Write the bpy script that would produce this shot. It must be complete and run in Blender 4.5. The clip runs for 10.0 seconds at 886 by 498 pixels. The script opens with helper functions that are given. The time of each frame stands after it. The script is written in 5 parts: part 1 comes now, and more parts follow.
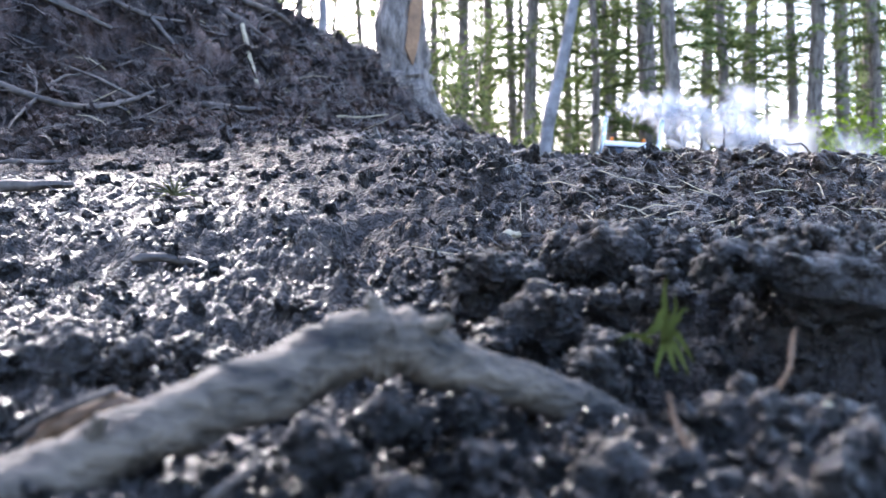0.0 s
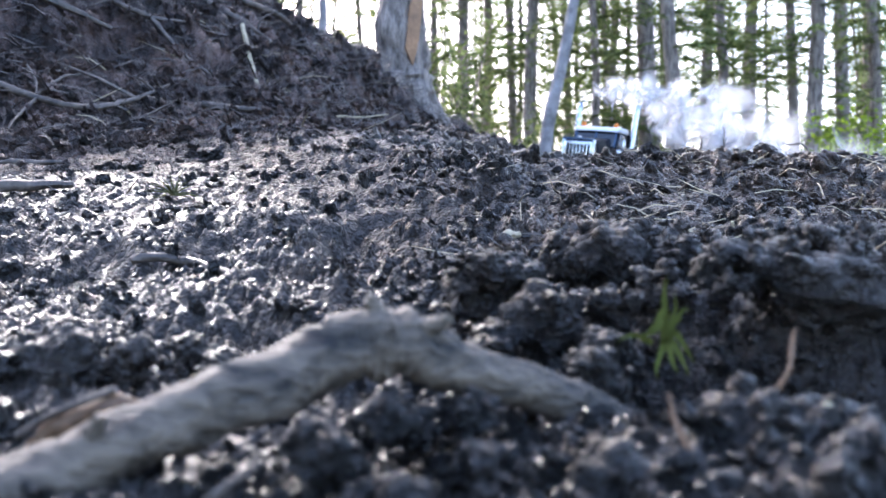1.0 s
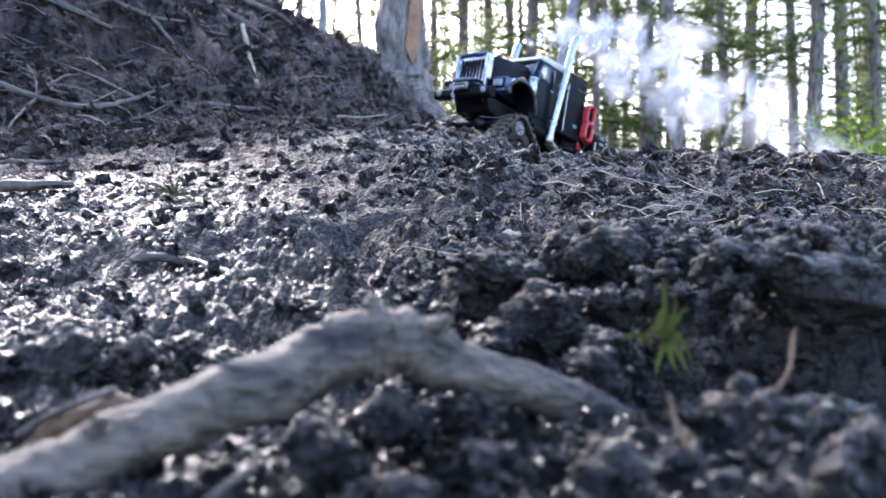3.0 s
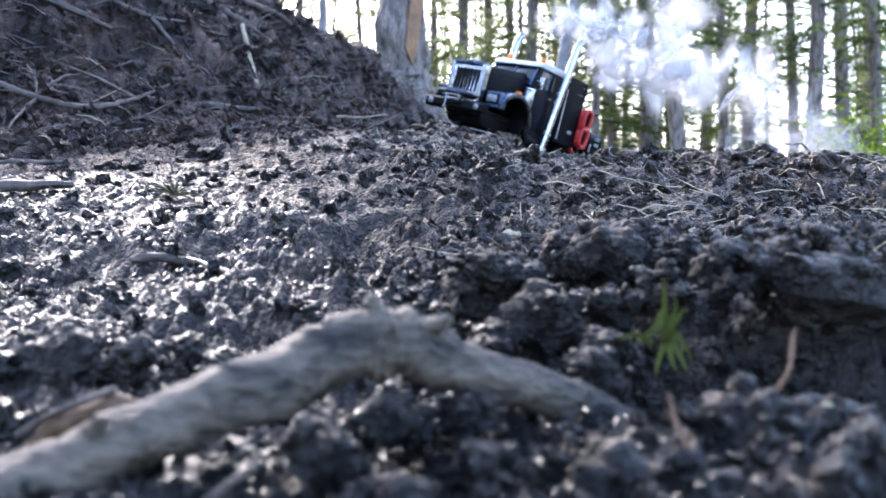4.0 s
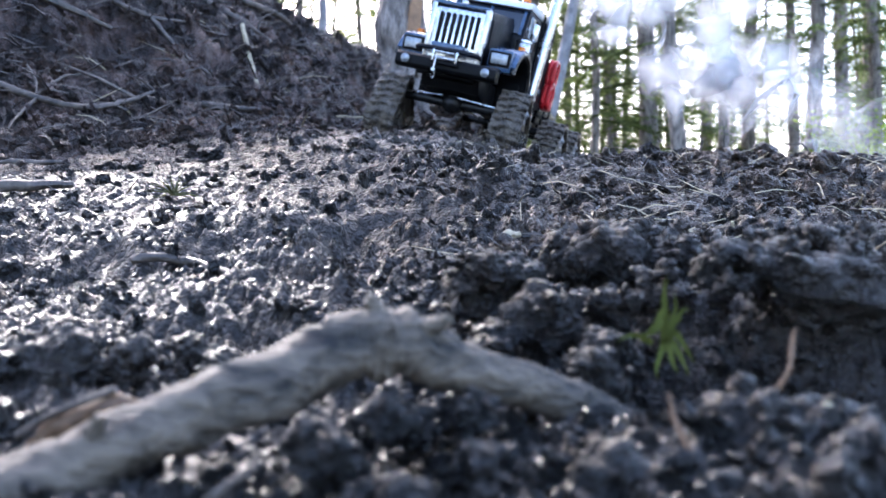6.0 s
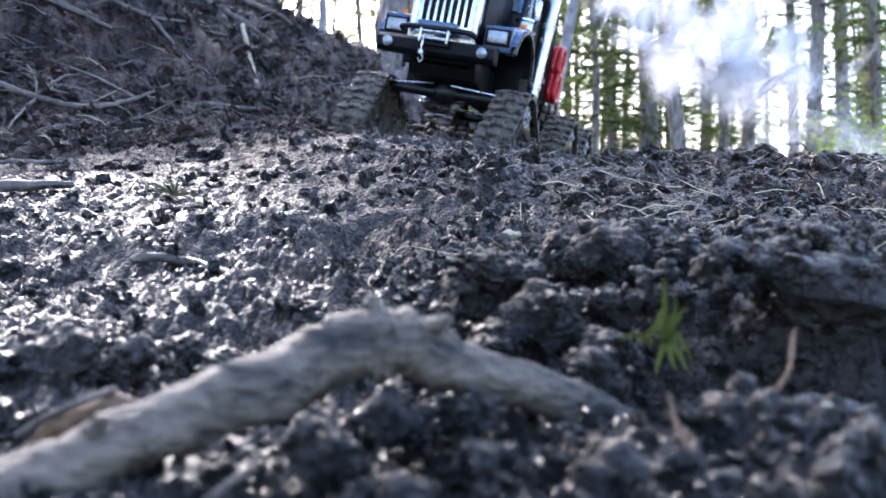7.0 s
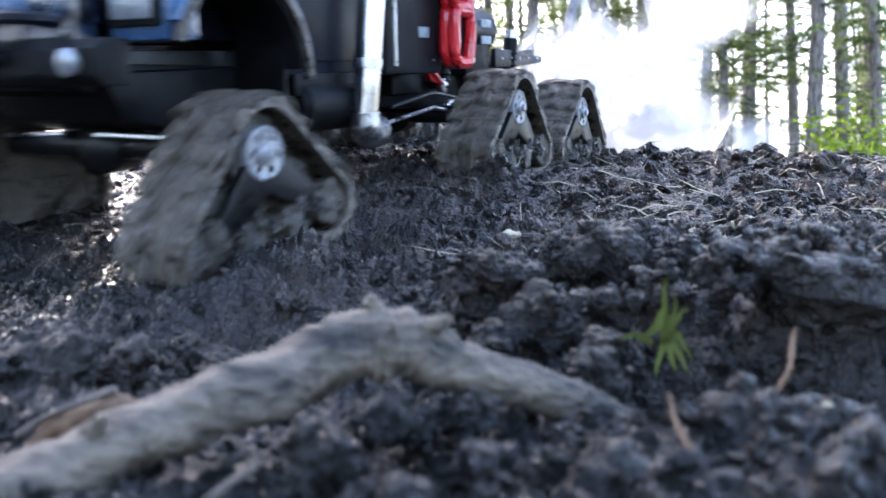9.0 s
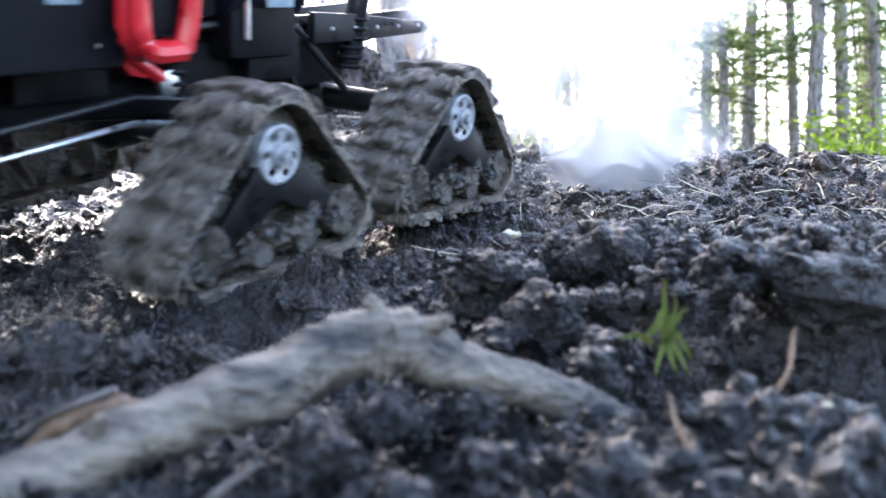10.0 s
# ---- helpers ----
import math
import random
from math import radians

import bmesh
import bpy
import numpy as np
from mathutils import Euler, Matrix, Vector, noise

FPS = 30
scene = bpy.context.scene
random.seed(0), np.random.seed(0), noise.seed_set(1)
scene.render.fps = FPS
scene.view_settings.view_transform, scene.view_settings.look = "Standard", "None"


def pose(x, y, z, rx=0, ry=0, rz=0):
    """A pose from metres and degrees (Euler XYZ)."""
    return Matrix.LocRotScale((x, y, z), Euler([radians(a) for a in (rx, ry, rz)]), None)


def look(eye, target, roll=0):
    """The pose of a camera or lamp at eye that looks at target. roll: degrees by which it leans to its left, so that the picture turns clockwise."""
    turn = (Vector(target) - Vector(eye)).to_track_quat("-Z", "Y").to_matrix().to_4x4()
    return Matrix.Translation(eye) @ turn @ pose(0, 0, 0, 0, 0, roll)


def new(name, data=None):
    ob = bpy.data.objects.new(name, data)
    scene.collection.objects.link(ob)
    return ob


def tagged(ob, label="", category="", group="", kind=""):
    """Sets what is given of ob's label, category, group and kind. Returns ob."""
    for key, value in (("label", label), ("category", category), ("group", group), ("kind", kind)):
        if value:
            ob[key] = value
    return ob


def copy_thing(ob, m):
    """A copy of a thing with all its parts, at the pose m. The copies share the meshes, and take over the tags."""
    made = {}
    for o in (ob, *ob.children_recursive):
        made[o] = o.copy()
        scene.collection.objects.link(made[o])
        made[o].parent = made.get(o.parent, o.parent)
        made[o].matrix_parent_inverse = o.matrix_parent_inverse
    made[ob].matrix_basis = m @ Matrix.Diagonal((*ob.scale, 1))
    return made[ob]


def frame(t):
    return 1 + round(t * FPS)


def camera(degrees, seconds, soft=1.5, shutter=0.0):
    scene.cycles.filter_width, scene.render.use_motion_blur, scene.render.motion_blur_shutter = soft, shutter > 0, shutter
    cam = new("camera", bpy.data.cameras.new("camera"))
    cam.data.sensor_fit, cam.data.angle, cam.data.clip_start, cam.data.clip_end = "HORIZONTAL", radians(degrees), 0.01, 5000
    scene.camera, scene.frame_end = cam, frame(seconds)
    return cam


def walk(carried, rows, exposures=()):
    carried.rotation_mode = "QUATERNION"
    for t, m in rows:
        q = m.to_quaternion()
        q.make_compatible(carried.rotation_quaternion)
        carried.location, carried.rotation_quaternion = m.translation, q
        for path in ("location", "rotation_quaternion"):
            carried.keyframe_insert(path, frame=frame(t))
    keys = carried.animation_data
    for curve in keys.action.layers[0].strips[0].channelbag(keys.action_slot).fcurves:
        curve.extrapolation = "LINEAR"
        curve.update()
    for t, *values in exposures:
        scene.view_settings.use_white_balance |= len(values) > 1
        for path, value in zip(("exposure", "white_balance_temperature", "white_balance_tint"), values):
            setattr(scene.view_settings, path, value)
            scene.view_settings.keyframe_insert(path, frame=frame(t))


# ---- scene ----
cam = camera(50, 10.0, soft=1.5, shutter=0.5)
cam.data.dof.use_dof = True
cam.data.dof.focus_distance = 0.92
cam.data.dof.aperture_fstop = 13.0
EYE = (0.0, 0.0, 0.10)
walk(cam, [(0.0, look(EYE, (0, 1, 0.10))), (10.0, look(EYE, (0, 1, 0.10)))],
     exposures=[(0.0, 2.55, 5850, 17), (8.2, 2.6, 5850, 17), (9.2, 3.1, 6100, 16), (10.0, 3.4, 6150, 15)])

# ---- world and sun ----
SUN_AZ, SUN_EL = -22.0, 29.5      # degrees, azimuth from +y towards +x
world = bpy.data.worlds.new("sky")
scene.world = world
world.use_nodes = True
wn = world.node_tree.nodes
sky = wn.new("ShaderNodeTexSky")
sky.sky_type = "NISHITA"
sky.sun_disc = False
sky.sun_elevation = radians(SUN_EL)
sky.sun_rotation = radians(SUN_AZ)
sky.air_density, sky.dust_density = 1.0, 3.0
wn["Background"].inputs["Strength"].default_value = 0.15
world.node_tree.links.new(sky.outputs[0], wn["Background"].inputs["Color"])
sun = new("sun", bpy.data.lights.new("sun", "SUN"))
sun.data.energy, sun.data.angle, sun.data.color = 0.47, radians(0.8), (1.0, 0.93, 0.83)
sd = Vector((math.sin(radians(SUN_AZ)) * math.cos(radians(SUN_EL)), math.cos(radians(SUN_AZ)) * math.cos(radians(SUN_EL)), math.sin(radians(SUN_EL))))
sun.matrix_world = look(sd * 50, (0, 0, 0))


# ---- materials ----
def material(name, base, rough=0.5, metal=0.0, scale=20.0, vary=0.35, bump=0.0, rough_vary=0.15, fine=6.0, tint=None, coat=0.0, bump_dist=0.002, grain=None):
    """A surface with grain at two scales: colour, gloss and relief."""
    m = bpy.data.materials.new(name)
    m.use_nodes = True
    nt = m.node_tree
    n, l = nt.nodes, nt.links
    b = n["Principled BSDF"]
    geo = n.new("ShaderNodeTexCoord")
    big, small = n.new("ShaderNodeTexNoise"), n.new("ShaderNodeTexNoise")
    big.inputs["Scale"].default_value, small.inputs["Scale"].default_value = scale, scale * fine
    big.inputs["Detail"].default_value, small.inputs["Detail"].default_value = 4, 3
    where = geo.outputs["Object"]
    if grain:      # turned and squeezed along the fibres
        mp = n.new("ShaderNodeMapping")
        mp.inputs["Rotation"].default_value = [radians(a) for a in grain[0]]
        mp.inputs["Scale"].default_value = grain[1]
        l.new(where, mp.inputs["Vector"])
        where = mp.outputs["Vector"]
    l.new(where, big.inputs["Vector"])
    l.new(where, small.inputs["Vector"])
    add = n.new("ShaderNodeMath")
    add.operation = "MULTIPLY_ADD"
    l.new(small.outputs["Fac"], add.inputs[0])
    add.inputs[1].default_value = 0.45
    l.new(big.outputs["Fac"], add.inputs[2])
    ramp = n.new("ShaderNodeValToRGB")
    lo, hi = [c * (1 - vary) for c in base], [min(1, c * (1 + vary)) for c in (tint or base)]
    ramp.color_ramp.elements[0].position, ramp.color_ramp.elements[1].position = 0.5, 0.95
    ramp.color_ramp.elements[0].color, ramp.color_ramp.elements[1].color = (*lo, 1), (*hi, 1)
    l.new(add.outputs[0], ramp.inputs[0])
    l.new(ramp.outputs[0], b.inputs["Base Color"])
    mr = n.new("ShaderNodeMapRange")
    mr.inputs["From Min"].default_value, mr.inputs["From Max"].default_value = 0.45, 1.0
    mr.inputs["To Min"].default_value, mr.inputs["To Max"].default_value = max(0.03, rough - rough_vary), min(1, rough + rough_vary)
    l.new(add.outputs[0], mr.inputs["Value"])
    l.new(mr.outputs[0], b.inputs["Roughness"])
    b.inputs["Metallic"].default_value = metal
    b.inputs["Coat Weight"].default_value = coat
    b.inputs["Coat Roughness"].default_value = 0.08
    if bump:
        bp = n.new("ShaderNodeBump")
        bp.inputs["Strength"].default_value, bp.inputs["Distance"].default_value = bump, bump_dist
        l.new(add.outputs[0], bp.inputs["Height"])
        l.new(bp.outputs[0], b.inputs["Normal"])
    return m


def mud_material():
    """Churned mud: wet slick patches with a skin of water and drier crumbly ones."""
    m = bpy.data.materials.new("mud")
    m.use_nodes = True
    nt = m.node_tree
    n, l = nt.nodes, nt.links
    b = n["Principled BSDF"]
    geo = n.new("ShaderNodeNewGeometry")

    def noise_at(scale, detail=4, rough=0.6):
        t = n.new("ShaderNodeTexNoise")
        t.inputs["Scale"].default_value, t.inputs["Detail"].default_value, t.inputs["Roughness"].default_value = scale, detail, rough
        l.new(geo.outputs["Position"], t.inputs["Vector"])
        return t.outputs["Fac"]

    def math2(op, a, c):
        k = n.new("ShaderNodeMath")
        k.operation = op
        for i, v in enumerate((a, c)):
            if isinstance(v, (int, float)):
                k.inputs[i].default_value = v
            else:
                l.new(v, k.inputs[i])
        return k.outputs[0]

    big, mid, fine, grit = noise_at(5), noise_at(28, 5), noise_at(150, 4, 0.7), noise_at(700, 2)
    sep = n.new("ShaderNodeSeparateXYZ")
    l.new(geo.outputs["Position"], sep.inputs[0])
    # the hollow west of x = 0.1 holds the water
    side = n.new("ShaderNodeMapRange")
    side.inputs["From Min"].default_value, side.inputs["From Max"].default_value = 0.75, -0.25
    side.inputs["To Min"].default_value, side.inputs["To Max"].default_value = -0.16, 0.16
    l.new(sep.outputs[0], side.inputs["Value"])
    wet = math2("ADD", math2("ADD", math2("MULTIPLY", big, 0.6), math2("MULTIPLY", mid, 0.4)), side.outputs[0])
    low = n.new("ShaderNodeMapRange")      # shade on the near ground by the branch, put into the colour
    low.inputs["From Min"].default_value, low.inputs["From Max"].default_value = 0.52, 0.32
    low.inputs["To Min"].default_value, low.inputs["To Max"].default_value = 0.0, 0.17
    l.new(sep.outputs[1], low.inputs["Value"])
    earth = n.new("ShaderNodeMapRange")      # bare bank soil; haze over it is painted in as brighter colour
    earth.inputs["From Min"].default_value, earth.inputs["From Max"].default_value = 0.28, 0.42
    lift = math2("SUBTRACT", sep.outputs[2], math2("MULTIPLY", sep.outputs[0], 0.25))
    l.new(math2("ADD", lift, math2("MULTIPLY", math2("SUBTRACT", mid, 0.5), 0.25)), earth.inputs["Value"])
    wr = n.new("ShaderNodeMapRange")
    wr.inputs["From Min"].default_value, wr.inputs["From Max"].default_value = 0.40, 0.62
    l.new(wet, wr.inputs["Value"])
    # tone mask: wet mud, plus the shade painted on the near ground
    damp_and_shade = math2("MINIMUM", math2("ADD", wr.outputs[0], math2("MULTIPLY", low.outputs[0], 4.0)), 1.0)
    ramp = n.new("ShaderNodeValToRGB")
    e = ramp.color_ramp.elements
    e[0].position, e[0].color = 0.40, (0.008, 0.0058, 0.0044, 1)
    e[1].position, e[1].color = 0.68, (0.110, 0.082, 0.061, 1)
    k = e.new(0.52)
    k.color = (0.033, 0.0235, 0.017, 1)
    patches = math2("MULTIPLY", math2("SUBTRACT", noise_at(7.5, 3), 0.5), 0.75)
    l.new(math2("ADD", math2("ADD", math2("MULTIPLY", mid, 0.5), math2("MULTIPLY", fine, 0.5)), patches), ramp.inputs[0])
    warm = n.new("ShaderNodeMixRGB")      # drier earth is browner
    warm.blend_type = "MULTIPLY"
    warm.inputs[0].default_value = 1.0
    tone = n.new("ShaderNodeMixRGB")
    tone.inputs[1].default_value, tone.inputs[2].default_value = (1.75, 1.45, 1.18, 1), (0.42, 0.40, 0.40, 1)
    l.new(damp_and_shade, tone.inputs[0])
    l.new(ramp.outputs[0], warm.inputs[1])
    l.new(tone.outputs[0], warm.inputs[2])
    # multiplies the bank's colour up, haze put into the soil
    bank_haze = n.new("ShaderNodeMixRGB")
    bank_haze.blend_type, bank_haze.inputs[2].default_value = "MULTIPLY", (4.6, 4.0, 4.3, 1)
    l.new(math2("MULTIPLY", earth.outputs[0], wr.outputs[0]), bank_haze.inputs[0])
    l.new(warm.outputs[0], bank_haze.inputs[1])
    far = n.new("ShaderNodeVectorMath")      # pale clay turned up on the mound, its lit wet sheen painted into the colour
    far.operation = "DISTANCE"
    far.inputs[1].default_value = (0.03, 1.36, 0.25)
    l.new(geo.outputs["Position"], far.inputs[0])
    clay = n.new("ShaderNodeMapRange")
    clay.inputs["From Min"].default_value, clay.inputs["From Max"].default_value = 0.26, 0.10
    l.new(math2("ADD", far.outputs["Value"], math2("MULTIPLY", math2("SUBTRACT", mid, 0.5), 0.35)), clay.inputs["Value"])
    pale = n.new("ShaderNodeMixRGB")
    pale.inputs[2].default_value = (0.22, 0.205, 0.195, 1)
    l.new(math2("MULTIPLY", clay.outputs[0], math2("MULTIPLY", fine, 1.5)), pale.inputs[0])
    l.new(bank_haze.outputs[0], pale.inputs[1])
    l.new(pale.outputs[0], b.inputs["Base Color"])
    rr = n.new("ShaderNodeMapRange")
    rr.inputs["To Min"].default_value, rr.inputs["To Max"].default_value = 0.29, 0.22
    l.new(wr.outputs[0], rr.inputs["Value"])
    l.new(math2("ADD", math2("ADD", rr.outputs[0], math2("MULTIPLY", fine, 0.16)), math2("MULTIPLY", earth.outputs[0], 0.14)), b.inputs["Roughness"])
    b.inputs["Specular IOR Level"].default_value = 0.6
    # a skin of water over the wet part
    bank = n.new("ShaderNodeMapRange")      # the far bank has drained dry
    bank.inputs["From Min"].default_value, bank.inputs["From Max"].default_value = 0.6, 1.4
    bank.inputs["To Min"].default_value, bank.inputs["To Max"].default_value = 0.30, 0.0
    l.new(sep.outputs[1], bank.inputs["Value"])
    l.new(math2("MULTIPLY", wr.outputs[0], bank.outputs[0]), b.inputs["Coat Weight"])
    b.inputs["Coat Roughness"].default_value = 0.17
    skin = n.new("ShaderNodeBump")
    skin.inputs["Strength"].default_value, skin.inputs["Distance"].default_value = 0.7, 0.006
    l.new(math2("ADD", fine, math2("MULTIPLY", mid, 0.6)), skin.inputs["Height"])
    l.new(skin.outputs[0], b.inputs["Coat Normal"])
    # crumbs: cells at two sizes, pushed about by noise
    warp = n.new("ShaderNodeMixRGB")
    warp.blend_type, warp.inputs[0].default_value = "ADD", 0.012
    nz = n.new("ShaderNodeTexNoise")
    nz.inputs["Scale"].default_value = 120
    l.new(geo.outputs["Position"], nz.inputs["Vector"])
    l.new(geo.outputs["Position"], warp.inputs[1])
    l.new(nz.outputs["Color"], warp.inputs[2])
    cells = []
    for sc in (130, 330):
        v = n.new("ShaderNodeTexVoronoi")
        v.inputs["Scale"].default_value = sc
        l.new(warp.outputs[0], v.inputs["Vector"])
        cells.append(v.outputs["Distance"])
    crumb = math2("ADD", math2("MULTIPLY", cells[0], -0.9), math2("MULTIPLY", cells[1], -0.5))
    high = math2("ADD", math2("ADD", math2("MULTIPLY", fine, 1.1), math2("MULTIPLY", mid, 0.5)), math2("ADD", math2("MULTIPLY", grit, 0.35), crumb))
    bp = n.new("ShaderNodeBump")
    bp.inputs["Strength"].default_value, bp.inputs["Distance"].default_value = 1.0, 0.011
    l.new(high, bp.inputs["Height"])
    l.new(bp.outputs[0], b.inputs["Normal"])
    return m


def leaf_material(name, base, through_col, share=0.5):
    """Thin leaves and needles that let light through."""
    m = bpy.data.materials.new(name)
    m.use_nodes = True
    n, l = m.node_tree.nodes, m.node_tree.links
    out = n["Material Output"]
    n.remove(n["Principled BSDF"])
    d, t, mx = n.new("ShaderNodeBsdfDiffuse"), n.new("ShaderNodeBsdfTranslucent"), n.new("ShaderNodeMixShader")
    geo = n.new("ShaderNodeNewGeometry")
    for sh, col in ((d, base), (t, through_col)):
        r = n.new("ShaderNodeValToRGB")
        r.color_ramp.elements[0].color = (*[c * 0.5 for c in col], 1)
        r.color_ramp.elements[1].color = (*[min(1, c * 1.5) for c in col], 1)
        l.new(geo.outputs["Random Per Island"], r.inputs[0])
        l.new(r.outputs[0], sh.inputs["Color"])
    mx.inputs[0].default_value = share
    l.new(d.outputs[0], mx.inputs[1])
    l.new(t.outputs[0], mx.inputs[2])
    l.new(mx.outputs[0], out.inputs["Surface"])
    return m


def smoke_material(name, cover):
    """White exhaust vapour: thin, uneven, lit through."""
    m = bpy.data.materials.new(name)
    m.use_nodes = True
    n, l = m.node_tree.nodes, m.node_tree.links
    out = n["Material Output"]
    n.remove(n["Principled BSDF"])
    d, t, mx, clear, mix = (n.new("ShaderNodeBsdfDiffuse"), n.new("ShaderNodeBsdfTranslucent"), n.new("ShaderNodeMixShader"),
                            n.new("ShaderNodeBsdfTransparent"), n.new("ShaderNodeMixShader"))
    d.inputs["Color"].default_value = t.inputs["Color"].default_value = (0.95, 0.95, 0.97, 1)
    mx.inputs[0].default_value = 0.75
    l.new(d.outputs[0], mx.inputs[1])
    l.new(t.outputs[0], mx.inputs[2])
    tc, nz = n.new("ShaderNodeTexCoord"), n.new("ShaderNodeTexNoise")
    nz.inputs["Scale"].default_value, nz.inputs["Detail"].default_value = 7, 3
    l.new(tc.outputs["Object"], nz.inputs["Vector"])
    mr = n.new("ShaderNodeMapRange")
    mr.inputs["From Min"].default_value, mr.inputs["From Max"].default_value = 0.26, 0.62
    mr.inputs["To Min"].default_value, mr.inputs["To Max"].default_value = cover * 0.35, cover
    l.new(nz.outputs["Fac"], mr.inputs["Value"])
    at_, mul = n.new("ShaderNodeAttribute"), n.new("ShaderNodeMath")
    at_.attribute_name, mul.operation = "cover", "MULTIPLY"
    l.new(mr.outputs[0], mul.inputs[0])
    l.new(at_.outputs["Fac"], mul.inputs[1])
    l.new(mul.outputs[0], mix.inputs[0])
    l.new(clear.outputs[0], mix.inputs[1])
    l.new(mx.outputs[0], mix.inputs[2])
    l.new(mix.outputs[0], out.inputs["Surface"])
    return m


MUD = mud_material()
BARK = material("bark", (0.27, 0.225, 0.195), 0.85, 0, 30, 0.75, 1.0, 0.1, 5, bump_dist=0.03, grain=((0, 0, 0), (1, 1, .25)))
BARK_PALE = material("pale bark", (0.28, 0.26, 0.26), 0.8, 0, 10, 0.45, 0.6, 0.1, 7, bump_dist=0.01)
SPLIT_WOOD = material("split wood", (0.36, 0.20, 0.105), 0.7, 0, 12, 0.35, 0.5, 0.1, 6, bump_dist=0.006)
STICK = material("weathered stick", (0.024, 0.019, 0.015), 0.66, 0, 80, 0.75, 1.0, 0.15, 4, tint=(0.13, 0.102, 0.076), bump_dist=0.005, grain=((0, 18, -22), (.28, 1.2, 1.2)))
ROOT = material("root", (0.032, 0.024, 0.019), 0.5, 0, 40, 0.6, 0.8, 0.2, 6, tint=(0.105, 0.082, 0.068))
STRAW = material("dry straw", (0.45, 0.37, 0.24), 0.6, 0, 60, 0.3, 0.2)
NEEDLES = leaf_material("needles", (0.085, 0.102, 0.052), (0.26, 0.31, 0.12), 0.6)
LEAVES = leaf_material("bush leaves", (0.10, 0.15, 0.02), (0.38, 0.50, 0.05), 0.6)
GRASS = leaf_material("grass blades", (0.10, 0.11, 0.03), (0.12, 0.14, 0.03), 0.4)
PINE = leaf_material("pine needles", (0.13, 0.125, 0.065), (0.14, 0.14, 0.06), 0.3)
BLACK = material("black plastic", (0.0055, 0.0055, 0.0065), 0.5, 0, 60, 0.4, 0.15)
FRAME = material("black frame steel", (0.02, 0.02, 0.022), 0.38, 0.6, 60, 0.4, 0.2)
BLUE = material("dark blue paint", (0.005, 0.0065, 0.012), 0.45, 0, 40, 0.4, 0.1, 0.12, coat=0.08)
BLUE_BRIGHT = material("blue paint", (0.04, 0.085, 0.17), 0.28, 0, 40, 0.3, 0.05, 0.1, coat=0.6)
GREY_PANEL = material("grey panel", (0.0065, 0.0072, 0.0095), 0.48, 0, 30, 0.35, 0.1, 0.12)
for m in (BLACK, GREY_PANEL, BLUE):      # dull moulded plastic, dusty paint
    m.node_tree.nodes["Principled BSDF"].inputs["Specular IOR Level"].default_value = 0.14
STALK = material("brown stalk", (0.16, 0.09, 0.05), 0.6, 0, 60, 0.6, 0.4, 0.2, 5)
WHITE = material("white paint", (0.78, 0.78, 0.78), 0.4, 0, 40, 0.08, 0.05)
CHROME = material("chrome", (0.54, 0.54, 0.55), 0.20, 1.0, 60, 0.3, 0.05, 0.1)
STEEL = material("scuffed steel", (0.55, 0.55, 0.56), 0.32, 1.0, 90, 0.35, 0.2, 0.15)
HUB = material("mud-splashed aluminium", (0.17, 0.16, 0.155), 0.42, 0.35, 130, 0.5, 0.2, 0.12, tint=(0.33, 0.33, 0.345))
RED = material("red paint", (0.55, 0.012, 0.018), 0.35, 0, 50, 0.2, 0.05, coat=0.3)
ORANGE = material("orange lens", (0.85, 0.22, 0.02), 0.25, 0, 60, 0.15)
BADGE = material("bluish badge", (0.20, 0.24, 0.27), 0.4, 0, 90, 0.5, 0.05)
LAMP_GLASS = material("lamp lens", (0.30, 0.31, 0.33), 0.14, 0.5, 120, 0.25, 0.3)
GLASS = material("dark window", (0.012, 0.016, 0.026), 0.08, 0, 30, 0.2, 0, 0.03, coat=1.0)
TRACK = material("muddy rubber track", (0.024, 0.020, 0.016), 0.38, 0, 48, 0.7, 1.0, 0.3, 6, tint=(0.118, 0.094, 0.072), bump_dist=0.007)
TRACK_WET = material("mud caked rollers", (0.013, 0.0105, 0.0085), 0.36, 0, 60, 0.6, 1.0, 0.3, 6, tint=(0.062, 0.051, 0.041), bump_dist=0.004)
SMOKE = smoke_material("exhaust smoke", 0.9)
SMOKE_THIN = smoke_material("thin exhaust smoke", 0.36)


# ---- mesh helpers ----
def mesh_of(bm, name, smooth=True):
    me = bpy.data.meshes.new(name)
    bm.to_mesh(me)
    bm.free()
    if smooth:
        me.polygons.foreach_set("use_smooth", [True] * len(me.polygons))
    return me


def part(name, bm, mat, parent=None, label="", smooth=True, at=None):
    ob = new(name, mesh_of(bm, name, smooth))
    ob.data.materials.append(mat)
    if smooth:
        ob.data.set_sharp_from_angle(angle=radians(38))
    if parent:
        ob.parent = parent
    if at:
        ob.matrix_basis = at
    return tagged(ob, label)


def thing(name, label, category, m=None, group=""):
    ob = new(name)
    ob.empty_display_size = 0.05
    if m:
        ob.matrix_basis = m
    return tagged(ob, label, category, group)


